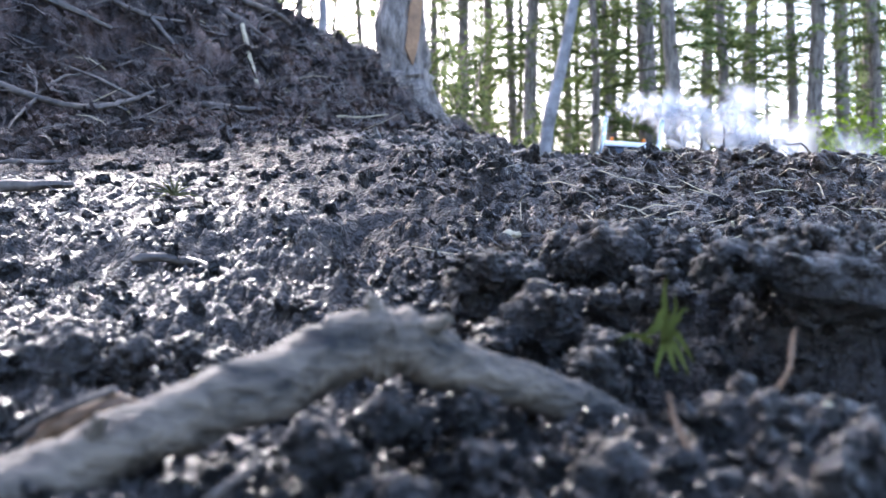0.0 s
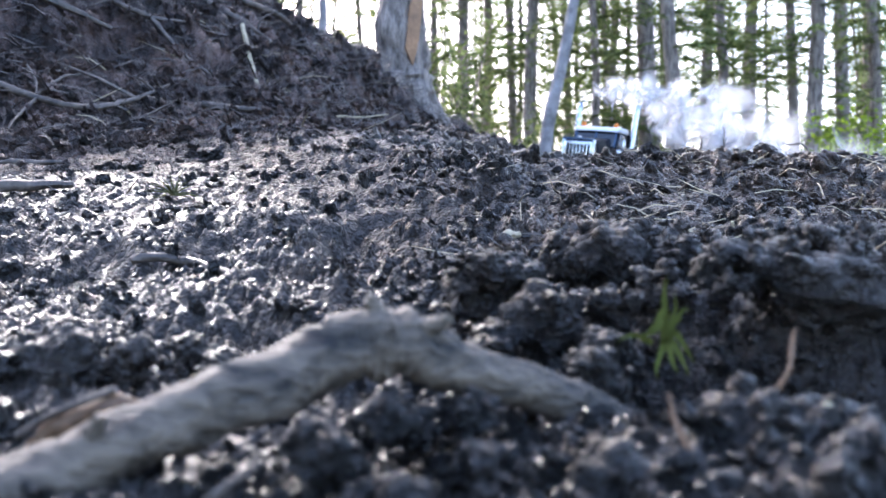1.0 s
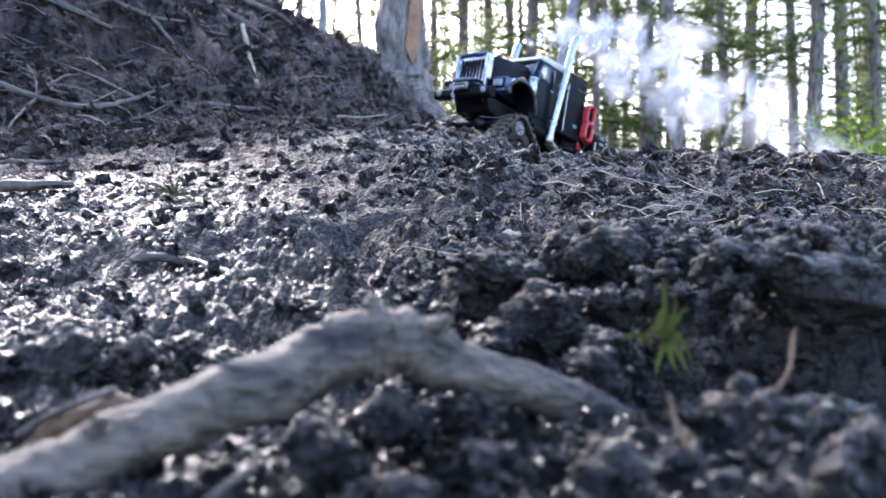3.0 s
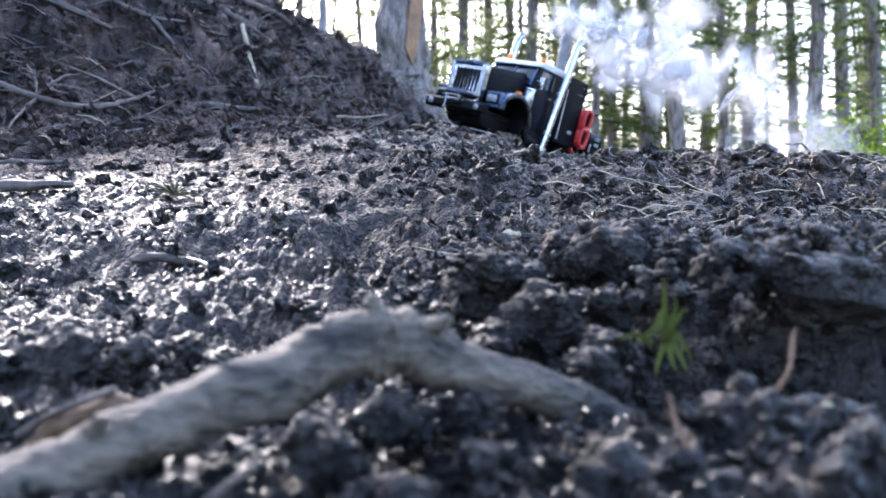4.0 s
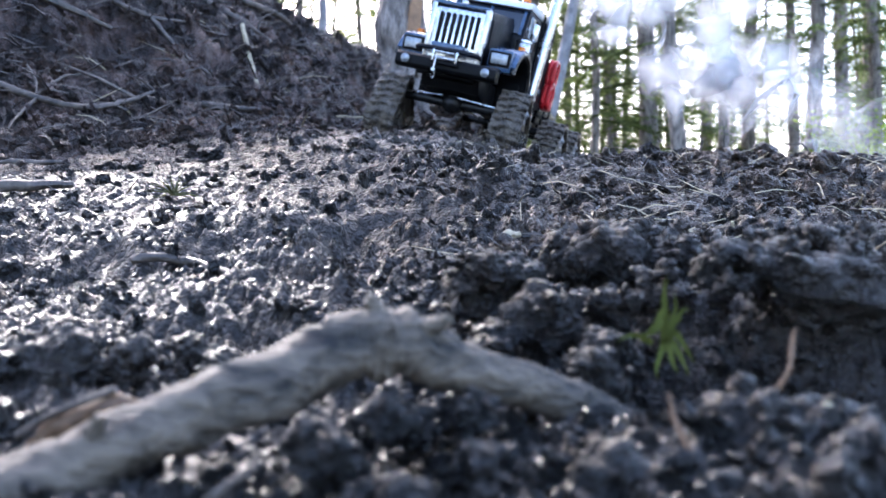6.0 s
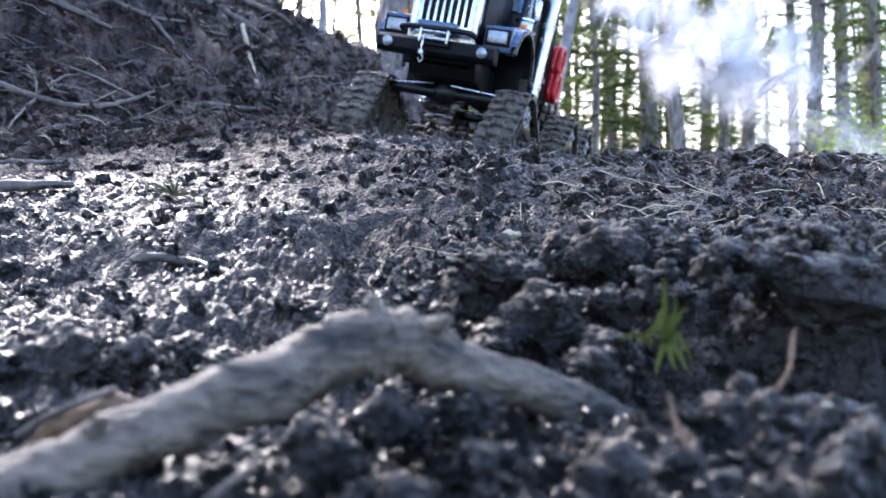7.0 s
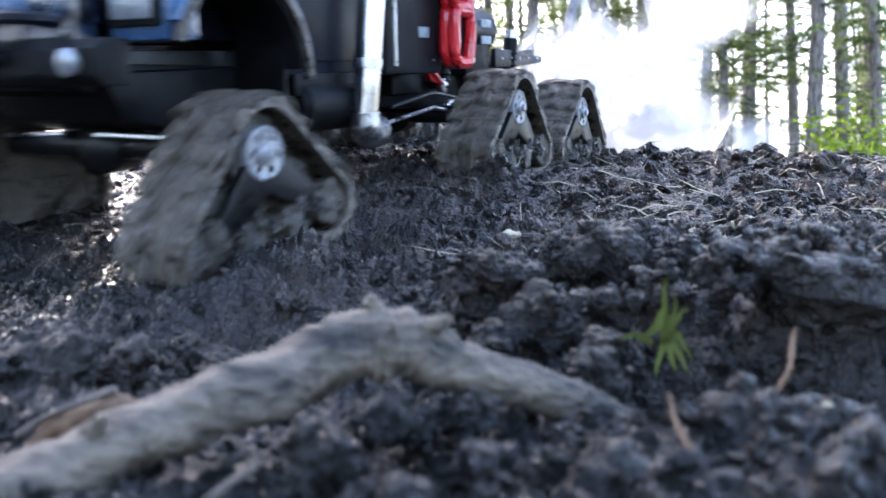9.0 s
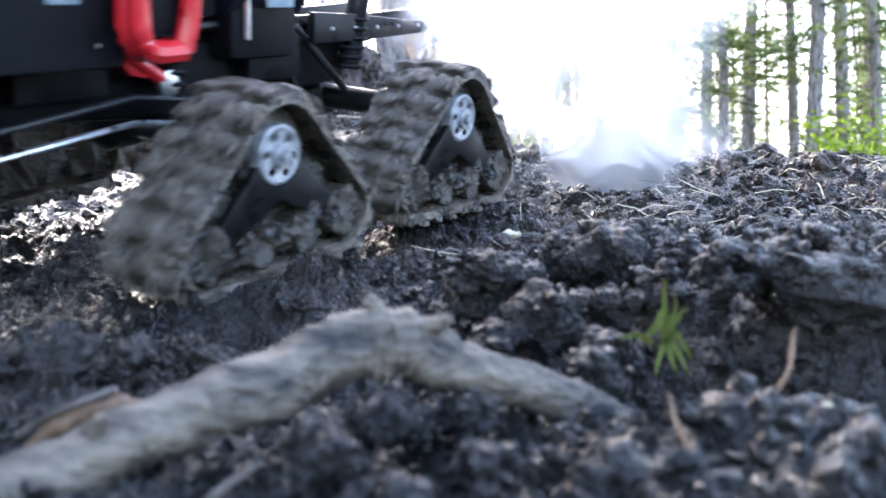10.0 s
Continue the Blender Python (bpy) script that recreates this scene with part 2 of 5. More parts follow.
def box(x0, x1, y0, y1, z0, z1, bevel=0.002, bm=None, m=None):
    bm = bm or bmesh.new()
    mat = Matrix.LocRotScale(((x0 + x1) / 2, (y0 + y1) / 2, (z0 + z1) / 2), None, (x1 - x0, y1 - y0, z1 - z0))
    r = bmesh.ops.create_cube(bm, size=1, matrix=(m @ mat) if m else mat)
    if bevel:
        es = list({e for v in r["verts"] for e in v.link_edges})
        bmesh.ops.bevel(bm, geom=es, offset=bevel, segments=2, affect="EDGES", profile=0.6)
    return bm


def prism(outline, y0, y1, bevel=0.002, bm=None):
    """Outline in x, z pulled along y."""
    bm = bm or bmesh.new()
    a = [bm.verts.new((x, y0, z)) for x, z in outline]
    b = [bm.verts.new((x, y1, z)) for x, z in outline]
    fs = [bm.faces.new(a), bm.faces.new(b[::-1])]
    n = len(outline)
    for i in range(n):
        fs.append(bm.faces.new((a[i], b[i], b[(i + 1) % n], a[(i + 1) % n])))
    bmesh.ops.recalc_face_normals(bm, faces=fs)
    if bevel:
        es = list({e for f in fs for e in f.edges})
        bmesh.ops.bevel(bm, geom=es, offset=bevel, segments=2, affect="EDGES", profile=0.6)
    return bm


def tube(points, radii, sides=10, bm=None, rough=0.0, seed=0, cap=True):
    """A round bar through points with a radius at each; rough: unevenness of its skin."""
    bm = bm or bmesh.new()
    pts = [Vector(p) for p in points]
    rings = []
    up = Vector((0.31, 0.17, 0.93))
    for i, p in enumerate(pts):
        d = (pts[min(i + 1, len(pts) - 1)] - pts[max(i - 1, 0)]).normalized()
        s = d.cross(up)
        if s.length < 0.1:
            s = d.cross(Vector((1, 0, 0)))
        s.normalize()
        u = s.cross(d)
        r = radii[i] if hasattr(radii, "__len__") else radii
        ring = []
        for k in range(sides):
            a = 2 * math.pi * k / sides
            q = r
            if rough:
                v = p + (s * math.cos(a) + u * math.sin(a)) * r
                q = r * (1 + rough * noise.noise(v * (0.8 / max(r, 1e-4)) + Vector((seed, 0, 0))) + 0.5 * rough * noise.noise(v * (2.6 / max(r, 1e-4))))
            ring.append(bm.verts.new(p + (s * math.cos(a) + u * math.sin(a)) * q))
        rings.append(ring)
    for a, b in zip(rings, rings[1:]):
        for k in range(sides):
            bm.faces.new((a[k], a[(k + 1) % sides], b[(k + 1) % sides], b[k]))
    if cap:
        bm.faces.new(rings[0][::-1])
        bm.faces.new(rings[-1])
    return bm


def bend(points, steps=6, wobble=0.0, seed=0):
    """A smooth line through the points."""
    p = [Vector(q) for q in points]
    p = [p[0] * 2 - p[1]] + p + [p[-1] * 2 - p[-2]]
    out = []
    for i in range(1, len(p) - 2):
        for k in range(steps):
            t = k / steps
            a, b, c, d = p[i - 1:i + 3]
            q = 0.5 * (2 * b + (c - a) * t + (2 * a - 5 * b + 4 * c - d) * t * t + (3 * b - a - 3 * c + d) * t ** 3)
            if wobble:
                q = q + Vector([noise.noise(q * 60 + Vector((seed + j * 9.1, 0, 0))) for j in range(3)]) * wobble
            out.append(q)
    out.append(p[-2])
    return out


def disc(cx, cz, y0, y1, r, sides=28, bm=None, bevel=0.0015):
    """A wheel-like drum with its axis along y."""
    o = [(cx + r * math.cos(2 * math.pi * k / sides), cz + r * math.sin(2 * math.pi * k / sides)) for k in range(sides)]
    return prism(o, y0, y1, bevel, bm)


# ---- terrain ----
def hash2(ix, iy, seed):
    h = (ix.astype(np.int64) * 374761393 + iy.astype(np.int64) * 668265263 + seed * 974634777) & 0x7FFFFFFF
    h = ((h ^ (h >> 13)) * 1274126177) & 0x7FFFFFFF
    return ((h ^ (h >> 16)) & 0xFFFF) / 65535.0


def vnoise(x, y, seed):
    ix, iy = np.floor(x), np.floor(y)
    fx, fy = x - ix, y - iy
    fx, fy = fx * fx * (3 - 2 * fx), fy * fy * (3 - 2 * fy)
    a, b, c, d = hash2(ix, iy, seed), hash2(ix + 1, iy, seed), hash2(ix, iy + 1, seed), hash2(ix + 1, iy + 1, seed)
    return (a + (b - a) * fx) * (1 - fy) + (c + (d - c) * fx) * fy - 0.5


def lumps(x, y, seed):
    """Angular clods: each cell a tilted, rounded facet of its own height, a cleft between cells."""
    ix, iy = np.floor(x), np.floor(y)
    near = np.full(x.shape, 9.0)
    tall, lean = np.zeros(x.shape), np.zeros(x.shape)
    for dx in (-1, 0, 1):
        for dy in (-1, 0, 1):
            cx, cy = ix + dx, iy + dy
            ox, oy = x - cx - hash2(cx, cy, seed), y - cy - hash2(cx, cy, seed + 7)
            d = ox ** 2 + oy ** 2
            m = d < near
            near = np.where(m, d, near)
            tall = np.where(m, hash2(cx, cy, seed + 3), tall)
            lean = np.where(m, (hash2(cx, cy, seed + 4) - .5) * ox + (hash2(cx, cy, seed + 5) - .5) * oy, lean)
    return (1 - np.minimum(near * 1.6, 1.0) ** .8) * (0.3 + 0.7 * tall) + 1.1 * lean


def smooth(t):
    t = np.clip(t, 0, 1)
    return t * t * (3 - 2 * t)


def hump(x, y, cx, cy, rx, ry, h):
    return h * np.exp(-((x - cx) / rx) ** 2 - ((y - cy) / ry) ** 2)


WEST = ((-3, .15, .25, .4, .5, .6, .7, .8, 1.0, 1.3, 1.7, 2.0, 2.4, 3.0, 3.6, 5, 12), (.02, .034, .038, .048, .072, .096, .124, .146, .194, .252, .302, .330, .348, .30, .23, .20, .2))
EAST = ((-3, .15, .25, .4, .5, .6, .7, .8, 1.0, 1.3, 1.7, 2.0, 2.4, 3.0, 3.6, 5, 12), (.02, .034, .044, .066, .086, .102, .116, .136, .178, .220, .246, .262, .266, .24, .21, .19, .2))
FOOT = ((-6, -1.2, -.7, -.3, -.1, .2, .5, 1.0, 6), (.5, 1.25, 1.55, 2.0, 2.5, 3.4, 4.0, 5.0, 14))


def land(x, y):
    """The height of the ground without its clods."""
    x, y = np.asarray(x, float), np.asarray(y, float)
    e = smooth((x + 0.12) / 0.36)
    z = np.interp(y, *WEST) * (1 - e) + np.interp(y, *EAST) * e
    s = (y - np.interp(x, *FOOT)) * 0.62
    top = np.interp(x, (-3, -1, -.6, -.2, .2, .5, .9), (1.2, .86, .58, .49, .53, .44, .12))
    z = z + top * smooth(s / 1.15) * smooth((s + .05) / .3) + .19 * np.clip(s, 0, .5) * smooth(-x / .3) + 0.10 * np.clip(s - 0.9, 0, 3) * smooth((0.6 - x) / 1.0)
    z = z + np.interp(y, (.65, .9, 1.1, 1.3, 1.5, 1.7, 2.0, 2.4, 3), (0, -.014, -.024, -.023, -.009, 0, .006, .02, 0)) * smooth((-x - .12) / .2)      # hollow beside the track way
    z = z + hump(x, y, .08, 1.86, .14, .22, .028) + hump(x, y, .10, .53, .06, .05, .018) + hump(x, y, .17, .445, .07, .03, .010)
    z = z + hump(x, y, .33, .45, .10, .05, .016) + hump(x, y, .56, 2.15, .10, .14, .03) + hump(x, y, -.23, .42, .07, .05, .022)
    z = z + hump(x, y, .150, .355, .065, .040, -.048) + hump(x, y, .085, .262, .06, .030, .012) + hump(x, y, -.38, .5, .2, .22, -.03) + hump(x, y, .40, 2.1, .05, .1, -.012)
    return z


def rough_land(x, y):
    """The ground with its clods and crumbs."""
    x, y = np.asarray(x, float), np.asarray(y, float)
    wx, wy = x + 0.018 * vnoise(x * 38, y * 38, 91), y + 0.018 * vnoise(x * 38, y * 38, 92)
    r = np.zeros_like(x)
    near = 1 / (1 + (np.hypot(x, y) / 7) ** 4)
    firm = smooth((y - np.interp(x, *FOOT)) * 1.2)      # the bank is less churned
    patch = np.clip(0.75 + 1.3 * vnoise(x * 5, y * 5, 5), 0.25, 1.5)
    r += 0.016 * vnoise(x * 4.3, y * 4.3, 11) + 0.014 * vnoise(wx * 11, wy * 11, 12)
    slick = smooth((vnoise(x * 3.1, y * 3.1, 61) + 0.22 - 0.5 * x) * 2.2)      # smeared wet skin, mostly in the hollow
    patch = patch * (1 - 0.55 * slick * smooth((1.0 - y) / .4))
    broken = np.clip(1 + 2.6 * vnoise(x * 17, y * 17, 71), .15, 2.0)
    r += patch * (1 - 0.35 * firm) * broken * (0.014 * (lumps(wx * 13, wy * 13, 21) - .4) + 0.0075 * (lumps(wx * 31, wy * 31, 22) - .4))
    r += (patch + .15) * np.clip(1 + 2.4 * vnoise(x * 41, y * 41, 72), .2, 2.0) * (0.0058 * (lumps(wx * 74, wy * 74, 23) - .4) + 0.0030 * (lumps(x * 165, y * 165, 24) - .4))
    r += 0.0060 * vnoise(x * 90, y * 90, 13) + 0.0042 * vnoise(x * 230, y * 230, 14) + 0.0026 * vnoise(x * 480, y * 480, 17)
    r += firm * (0.07 * vnoise(x * 7, y * 9, 15) + 0.06 * vnoise(x * 19, y * 23, 16) + 0.034 * (lumps(wx * 26, wy * 26, 25) - .4) + 0.016 * (lumps(wx * 60, wy * 60, 26) - .4))
    return land(x, y) + r * near * np.clip(np.hypot(x, y) / 0.3, 0.35, 1)


def ground_mesh():
    """One sheet; its cells are small at the spot where the branch lies and grow with the distance from it."""
    ys = np.geomspace(0.14, 4.8, 860)
    ys = np.concatenate([-np.geomspace(0.2, 900, 22)[::-1], np.linspace(-.18, .135, 60), ys, 4.8 * np.geomspace(1.03, 190, 44)])
    u = np.linspace(-1, 1, 800)
    far = np.geomspace(0.02, 900, 34)
    wide = 0.14 + 0.58 * np.abs(ys)
    X = np.concatenate([-(wide[:, None] + far[None, ::-1]), wide[:, None] * u[None, :], wide[:, None] + far[None, :]], 1)
    Y = np.repeat(ys[:, None], X.shape[1], 1)
    ny, nx = X.shape
    Z = rough_land(X, Y)
    me = bpy.data.meshes.new("ground")
    me.vertices.add(nx * ny)
    me.vertices.foreach_set("co", np.stack([X, Y, Z], -1).astype(np.float32).ravel())
    i = (np.arange(ny - 1)[:, None] * nx + np.arange(nx - 1)[None, :]).ravel()
    quads = np.stack([i, i + 1, i + nx + 1, i + nx], -1).astype(np.int32)
    me.loops.add(quads.size)
    me.loops.foreach_set("vertex_index", quads.ravel())
    me.polygons.add(len(quads))
    me.polygons.foreach_set("loop_start", np.arange(0, quads.size, 4, dtype=np.int32))
    me.polygons.foreach_set("use_smooth", np.ones(len(quads), bool))
    me.update(calc_edges=True)
    me.validate()
    return me


ground = new("ground", ground_mesh())
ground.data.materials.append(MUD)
tagged(ground, "churned wet dark mud slope with earth bank", "ground", kind="structure")


def spot(x, y, lift=0.0):
    return Vector((x, y, float(rough_land(x, y)) + lift))


# ---- toy truck: x ahead, y to its left, z up from the ground under its tracks ----
truck = thing("toy_truck", "dark blue model semi truck on six muddy rubber tracks", "toy truck")


def arch(r0, r1, a0, a1, cx, cz, y0, y1, steps=16):
    o = [(cx + r1 * math.cos(radians(a)), cz + r1 * math.sin(radians(a))) for a in np.linspace(a0, a1, steps)]
    o += [(cx + r0 * math.cos(radians(a)), cz + r0 * math.sin(radians(a))) for a in np.linspace(a1, a0, steps)]
    return prism(o, y0, y1, 0.0012)


def build_truck():
    for y in (-0.036, 0.036):
        part("chassis_rail", prism([(.42, .112), (.42, .134), (-.28, .134), (-.365, .139), (-.365, .128), (-.28, .112)], y - .004, y + .004, .001), FRAME, truck)
    for x in (.30, .16, .02, -.11, -.20):
        part("cross_member", box(x - .008, x + .008, -.034, .034, .114, .130), FRAME, truck)
    # front end
    bump = part("bumper", prism([(.452, .112), (.458, .118), (.458, .134), (.448, .140), (.430, .140), (.430, .112)], -.098, .098, .002), BLACK, truck, "black front bumper with fog lamps")
    for y in (-.078, .078):
        part("fog_lamp", lathe_x(.457, y, .126, ((0, .0085), (.004, .0085), (.006, .006), (.0062, 0))), LAMP_GLASS, bump)
    bar = part("bull_bar", tube(bend([(.448, -.060, .150), (.462, -.056, .152), (.466, -.03, .153), (.466, .03, .153), (.462, .056, .152), (.448, .060, .150)], 4), .0045, 8), BLUE, truck)
    part("bar_plate", box(.440, .462, -.034, .03, .153, .166, .004), BLUE_BRIGHT, bar, "bright blue bar top plate")
    winch = part("winch", box(.440, .468, -.026, .026, .126, .131, .001), BLACK, truck)
    part("winch_roller", tube([(.466, -.020, .137), (.466, .020, .137)], .0035, 10), STEEL, winch)
    part("winch_roller", tube([(.466, -.020, .148), (.466, .020, .148)], .0030, 10), STEEL, winch)
    for y in (-.0225, .0225):
        part("winch_guide", box(.462, .470, y - .002, y + .002, .130, .152, .0008), CHROME, winch)
    hook = part("tow_hook", tube(bend([(.470, -.015, .140), (.474, -.015, .12), (.472, -.015, .112), (.468, -.012, .104), (.466, -.017, .099), (.468, -.020, .105)], 5), .0016, 6), STEEL, truck)
    part("hook_shackle", box(.466, .476, -.019, -.011, .110, .117, .0015), STEEL, hook)
    part("skid_plate", prism([(.425, .108), (.30, .084), (.25, .084), (.25, .122), (.425, .126)], -.048, .048, .004), BLACK, truck)
    part("gearbox", box(.10, .24, -.040, .040, .078, .122, .008), BLACK, truck)
    # grille shell with upright slots
    shell = part("grille_shell", prism([(.432, .138), (.426, .236), (.420, .243), (.408, .243), (.408, .138)], -.056, .056, .004), CHROME, truck, "chrome grille shell")
    for i in range(7):
        y = -.036 + i * .012
        part("grille_slot", box(.4285, .4325, y - .0032, y + .0032, .166, .226, .0015, None, Matrix.Shear("YZ", 4, (0, 0)) @ Matrix.Translation((-.0008, 0, 0))), BLACK, shell)
    part("grille_edge", box(.424, .4335, .047, .0575, .136, .242, .003), CHROME, shell)
    part("grille_edge", box(.424, .4335, -.0575, -.047, .136, .242, .003), CHROME, shell)
    part("grille_cap", box(.412, .432, -.054, .054, .240, .246, .0025), BLUE_BRIGHT, shell, "blue cap strip on the grille")
    part("grille_ornament", box(.414, .424, -.006, .006, .245, .254, .0025), CHROME, shell)
    # hood, wedge towards the cab
    part("hood", prism([(.410, .150), (.410, .238), (.400, .244), (.262, .262), (.250, .260), (.250, .140), (.330, .140)], -.056, .056, .005), BLUE, truck, "dark blue hood")
    for y in (-1, 1):
        part("hood_side", prism([(.405, .162), (.405, .230), (.262, .246), (.255, .16)], y * .0555 - .003, y * .0555 + .003, .002), GREY_PANEL, truck)
    part("battery_box", box(-.095, -.032, -.060, .060, .135, .195, .006), BLACK, truck)
    # cab
    cab = part("cab", prism([(.252, .112), (.252, .232), (.232, .286), (.225, .290), (.118, .290), (.118, .112)], -.080, .080, .005), BLUE, truck, "dark blue cab")
    part("windshield", prism([(.2545, .236), (.2365, .284), (.2345, .284), (.2525, .236)], -.068, -.003, .0006), GLASS, cab)
    part("windshield", prism([(.2545, .236), (.2365, .284), (.2345, .284), (.2525, .236)], .003, .068, .0006), GLASS, cab)
    part("window_post", prism([(.256, .234), (.238, .286), (.234, .286), (.252, .234)], -.003, .003, .0006), BLUE_BRIGHT, cab)
    for y in (-.071, .071):
        part("window_post", prism([(.256, .234), (.238, .286), (.234, .286), (.252, .234)], y - .003, y + .003, .0006), BLUE_BRIGHT, cab)
    for s in (-1, 1):
        part("wiper", tube([(.258, s * .010, .236), (.249, s * .040, .262)], .0009, 5), BLACK, cab)
        y = s * .0805
        part("side_window", prism([(.238, .236), (.222, .280), (.160, .280), (.160, .236)], y - .0012, y + .0012, .0006), GLASS, cab)
        part("door_panel", prism([(.240, .125), (.240, .228), (.152, .228), (.152, .125)], y - .0015, y + .0015, .001), BLUE, cab)
        part("door_handle", box(.160, .175, y - .003, y + .003, .214, .219, .001), CHROME, cab)
        part("mirror", box(.236, .244, s * .100 - .006, s * .100 + .006, .226, .262, .003), CHROME, truck)
        part("mirror_arm", tube([(.240, s * .080, .250), (.240, s * .098, .250)], .0014, 6), CHROME, truck)
        part("step_panel", box(.130, .245, s * .060, s * .084, .098, .116, .003), BLACK, truck)
    part("roof", prism([(.246, .288), (.236, .300), (.215, .306), (.126, .308), (.114, .300), (.114, .288)], -.082, .082, .006), WHITE, truck, "white cab roof")
    for s in (-1, 1):
        bea = part("roof_beacon", lathe_z(.203, s * .059, .306, ((0, .008), (.010, .0075), (.015, .005), (.016, 0))), ORANGE, truck, "orange roof beacon")
        part("beacon_base", lathe_z(.203, s * .059, .304, ((0, .0095), (.003, .0095), (.0032, 0))), BLACK, bea)
    # sleeper box
    sl = part("sleeper", box(.000, .112, -.088, .088, .112, .298, .006), GREY_PANEL, truck, "dark grey sleeper box")
    part("sleeper_cap", box(.002, .110, -.086, .086, .297, .301, .002), BLACK, sl)
    for s in (-1, 1):
        part("side_badge", box(.030, .050, s * .088 - .001, s * .088 + .001, .146, .156, .0008), BADGE, sl, "worn bluish side badge")
        part("panel_trim", box(.012, .016, s * .088 - .001, s * .088 + .001, .13, .29, .0006), BLACK, sl)
        part("marker_strip", tube([(.012, s * .0885, .262), (.050, s * .0885, .262)], .0010, 5), STEEL, sl)
        part("handrail", tube([(.105, s * .094, .12), (.105, s * .094, .26)], .0016, 6), STEEL, sl)
        for x in (.02, .095):
            for z in (.125, .205, .285):
                part("rivet", lathe_y(x, s * .0875, z, ((0, .0016), (.001, .0012), (.0013, 0)), s), STEEL, sl)
    # stacks, air cleaners, tanks, lamps, fenders
    for s in (-1, 1):
        st = part("exhaust_stack", tube([(.170, s * .099, .075), (.128, s * .106, .372), (.1255, s * .106, .382), (.117, s * .106, .394)], [.0112, .0112, .0112, .0108], 20), CHROME, truck, "tall chrome exhaust stack")
        part("stack_elbow", tube(bend([(.110, s * .076, .064), (.145, s * .092, .062), (.167, s * .099, .066), (.169, s * .099, .082)], 5), .0125, 14), STEEL, st)
        part("stack_clamp", tube([(.164, s * .100, .118), (.163, s * .100, .126)], .0125, 18), STEEL, st)
        part("stack_clamp", tube([(.148, s * .1027, .232), (.147, s * .1027, .240)], .0125, 18), STEEL, st)
        ac = part("air_cleaner", tube([(.268, s * .088, .172), (.268, s * .088, .176), (.268, s * .088, .216), (.268, s * .088, .222)], [.012, .0145, .0145, .010], 18), STEEL, truck, "perforated steel air cleaner")
        part("cleaner_lid", lathe_z(.268, s * .088, .218, ((0, .0165), (.004, .016), (.007, .008), (.0075, 0))), CHROME, ac)
        fe = part("fender", arch(.067, .074, 26, 176, .342, .118, s * .062 if s > 0 else -.118, .118 if s > 0 else -.062), BLUE_BRIGHT, truck, "muddy blue front fender")
        part("fender_liner", arch(.061, .066, 20, 178, .342, .117, s * .062 if s > 0 else -.116, .116 if s > 0 else -.062), BLACK, fe, "black wheel arch liner")
        part("fender_lip", arch(.0655, .0725, 18, 184, .342, .116, s * .117 - .003, s * .117 + .003), TRACK_WET, fe, "mud-crusted fender edge")
        ho = part("headlamp_housing", box(.380, .410, s * .086 - .024, s * .086 + .024, .138, .180, .005), BLUE_BRIGHT, truck)
        lamp = part("headlight", box(.402, .414, s * .086 - .021, s * .086 + .021, .147, .175, .003), BLACK, truck)
        part("headlight_lens", box(.410, .4165, s * .086 - .0165, s * .086 + .0165, .151, .171, .003), LAMP_GLASS, lamp)
        part("turn_signal", box(.325, .341, s * .104 - .006, s * .104 + .006, .188, .200, .003), ORANGE, fe, "orange turn signal")
        part("fuel_tank", tube([(.145, s * .070, .090), (.150, s * .070, .090), (.232, s * .070, .090), (.237, s * .070, .090)], [.016, .022, .022, .016], 20), BLACK, truck)
        part("splash_guard", box(.280, .284, s * .058, s * .102, .086, .165, .001), BLACK, truck)
        # red frame with two windows at the back of the sleeper
        red = part("red_guard", red_guard(s), RED, truck, "red guard frame with dark inserts")
        for z0, z1 in ((.130, .168), (.178, .216)):
            part("guard_insert", box(-.026, .004, s * .099 - .001, s * .099 + .001, z0, z1, .004), GREY_PANEL, red)
        link = part("red_link", tube([(.030, s * .062, .142), (-.004, s * .062, .126), (-.050, s * .060, .098)], .0048, 10), RED, truck, "scuffed red suspension link")
        part("link_gusset", prism([(.004, .134), (-.030, .122), (-.046, .100), (-.022, .104)], s * .060 - .003, s * .060 + .003, .001), RED, link)
        part("link_eye", lathe_y(-.050, s * .058, .098, ((0, .008), (.006, .008), (.007, .004), (.0072, 0)), s, 14), STEEL, link)
        for z, dx in ((.098, .0), (.083, .012)):
            part("trailing_arm", tube([(.075 + dx, s * .070, z - .016), (-.02, s * .066, z - .006), (-.088, s * .060, z - .014)], .0022, 8), STEEL if dx else FRAME, truck)
        for x0, x1 in ((-.150, -.176), (-.176, -.230)):
            part("brace", tube([(x0, s * .052, .128), (x1, s * .056, .080)], .0030, 8), FRAME, truck)
        part("shock_reservoir", tube([(-.052, s * .068, .128), (-.051, s * .068, .134), (-.047, s * .068, .158), (-.046, s * .068, .162)], [.005, .0075, .0075, .005], 14), STEEL, truck, "silver shock reservoir")
        # shocks of the rear axles
        for ax in (-.075, -.255):
            sh = part("shock_absorber", tube([(ax + .02, s * .056, .095), (ax + .012, s * .058, .150)], .0085, 12), BLACK, truck)
            for k in range(6):
                z = .097 + k * .007
                part("shock_coil", ring_z(ax + .02 - (z - .095) * .14, s * (.056 + (z - .095) * .03), z, .0092, .0016), BLACK, sh)
            part("shock_cap", tube([(ax + .012, s * .058, .148), (ax + .011, s * .058, .160)], .0075, 12), STEEL, sh)
    part("belly_pan", prism([(.10, .120), (.09, .082), (-.04, .074), (-.24, .084), (-.27, .120)], -.046, .046, .006), BLACK, truck, "black muddy belly pan")
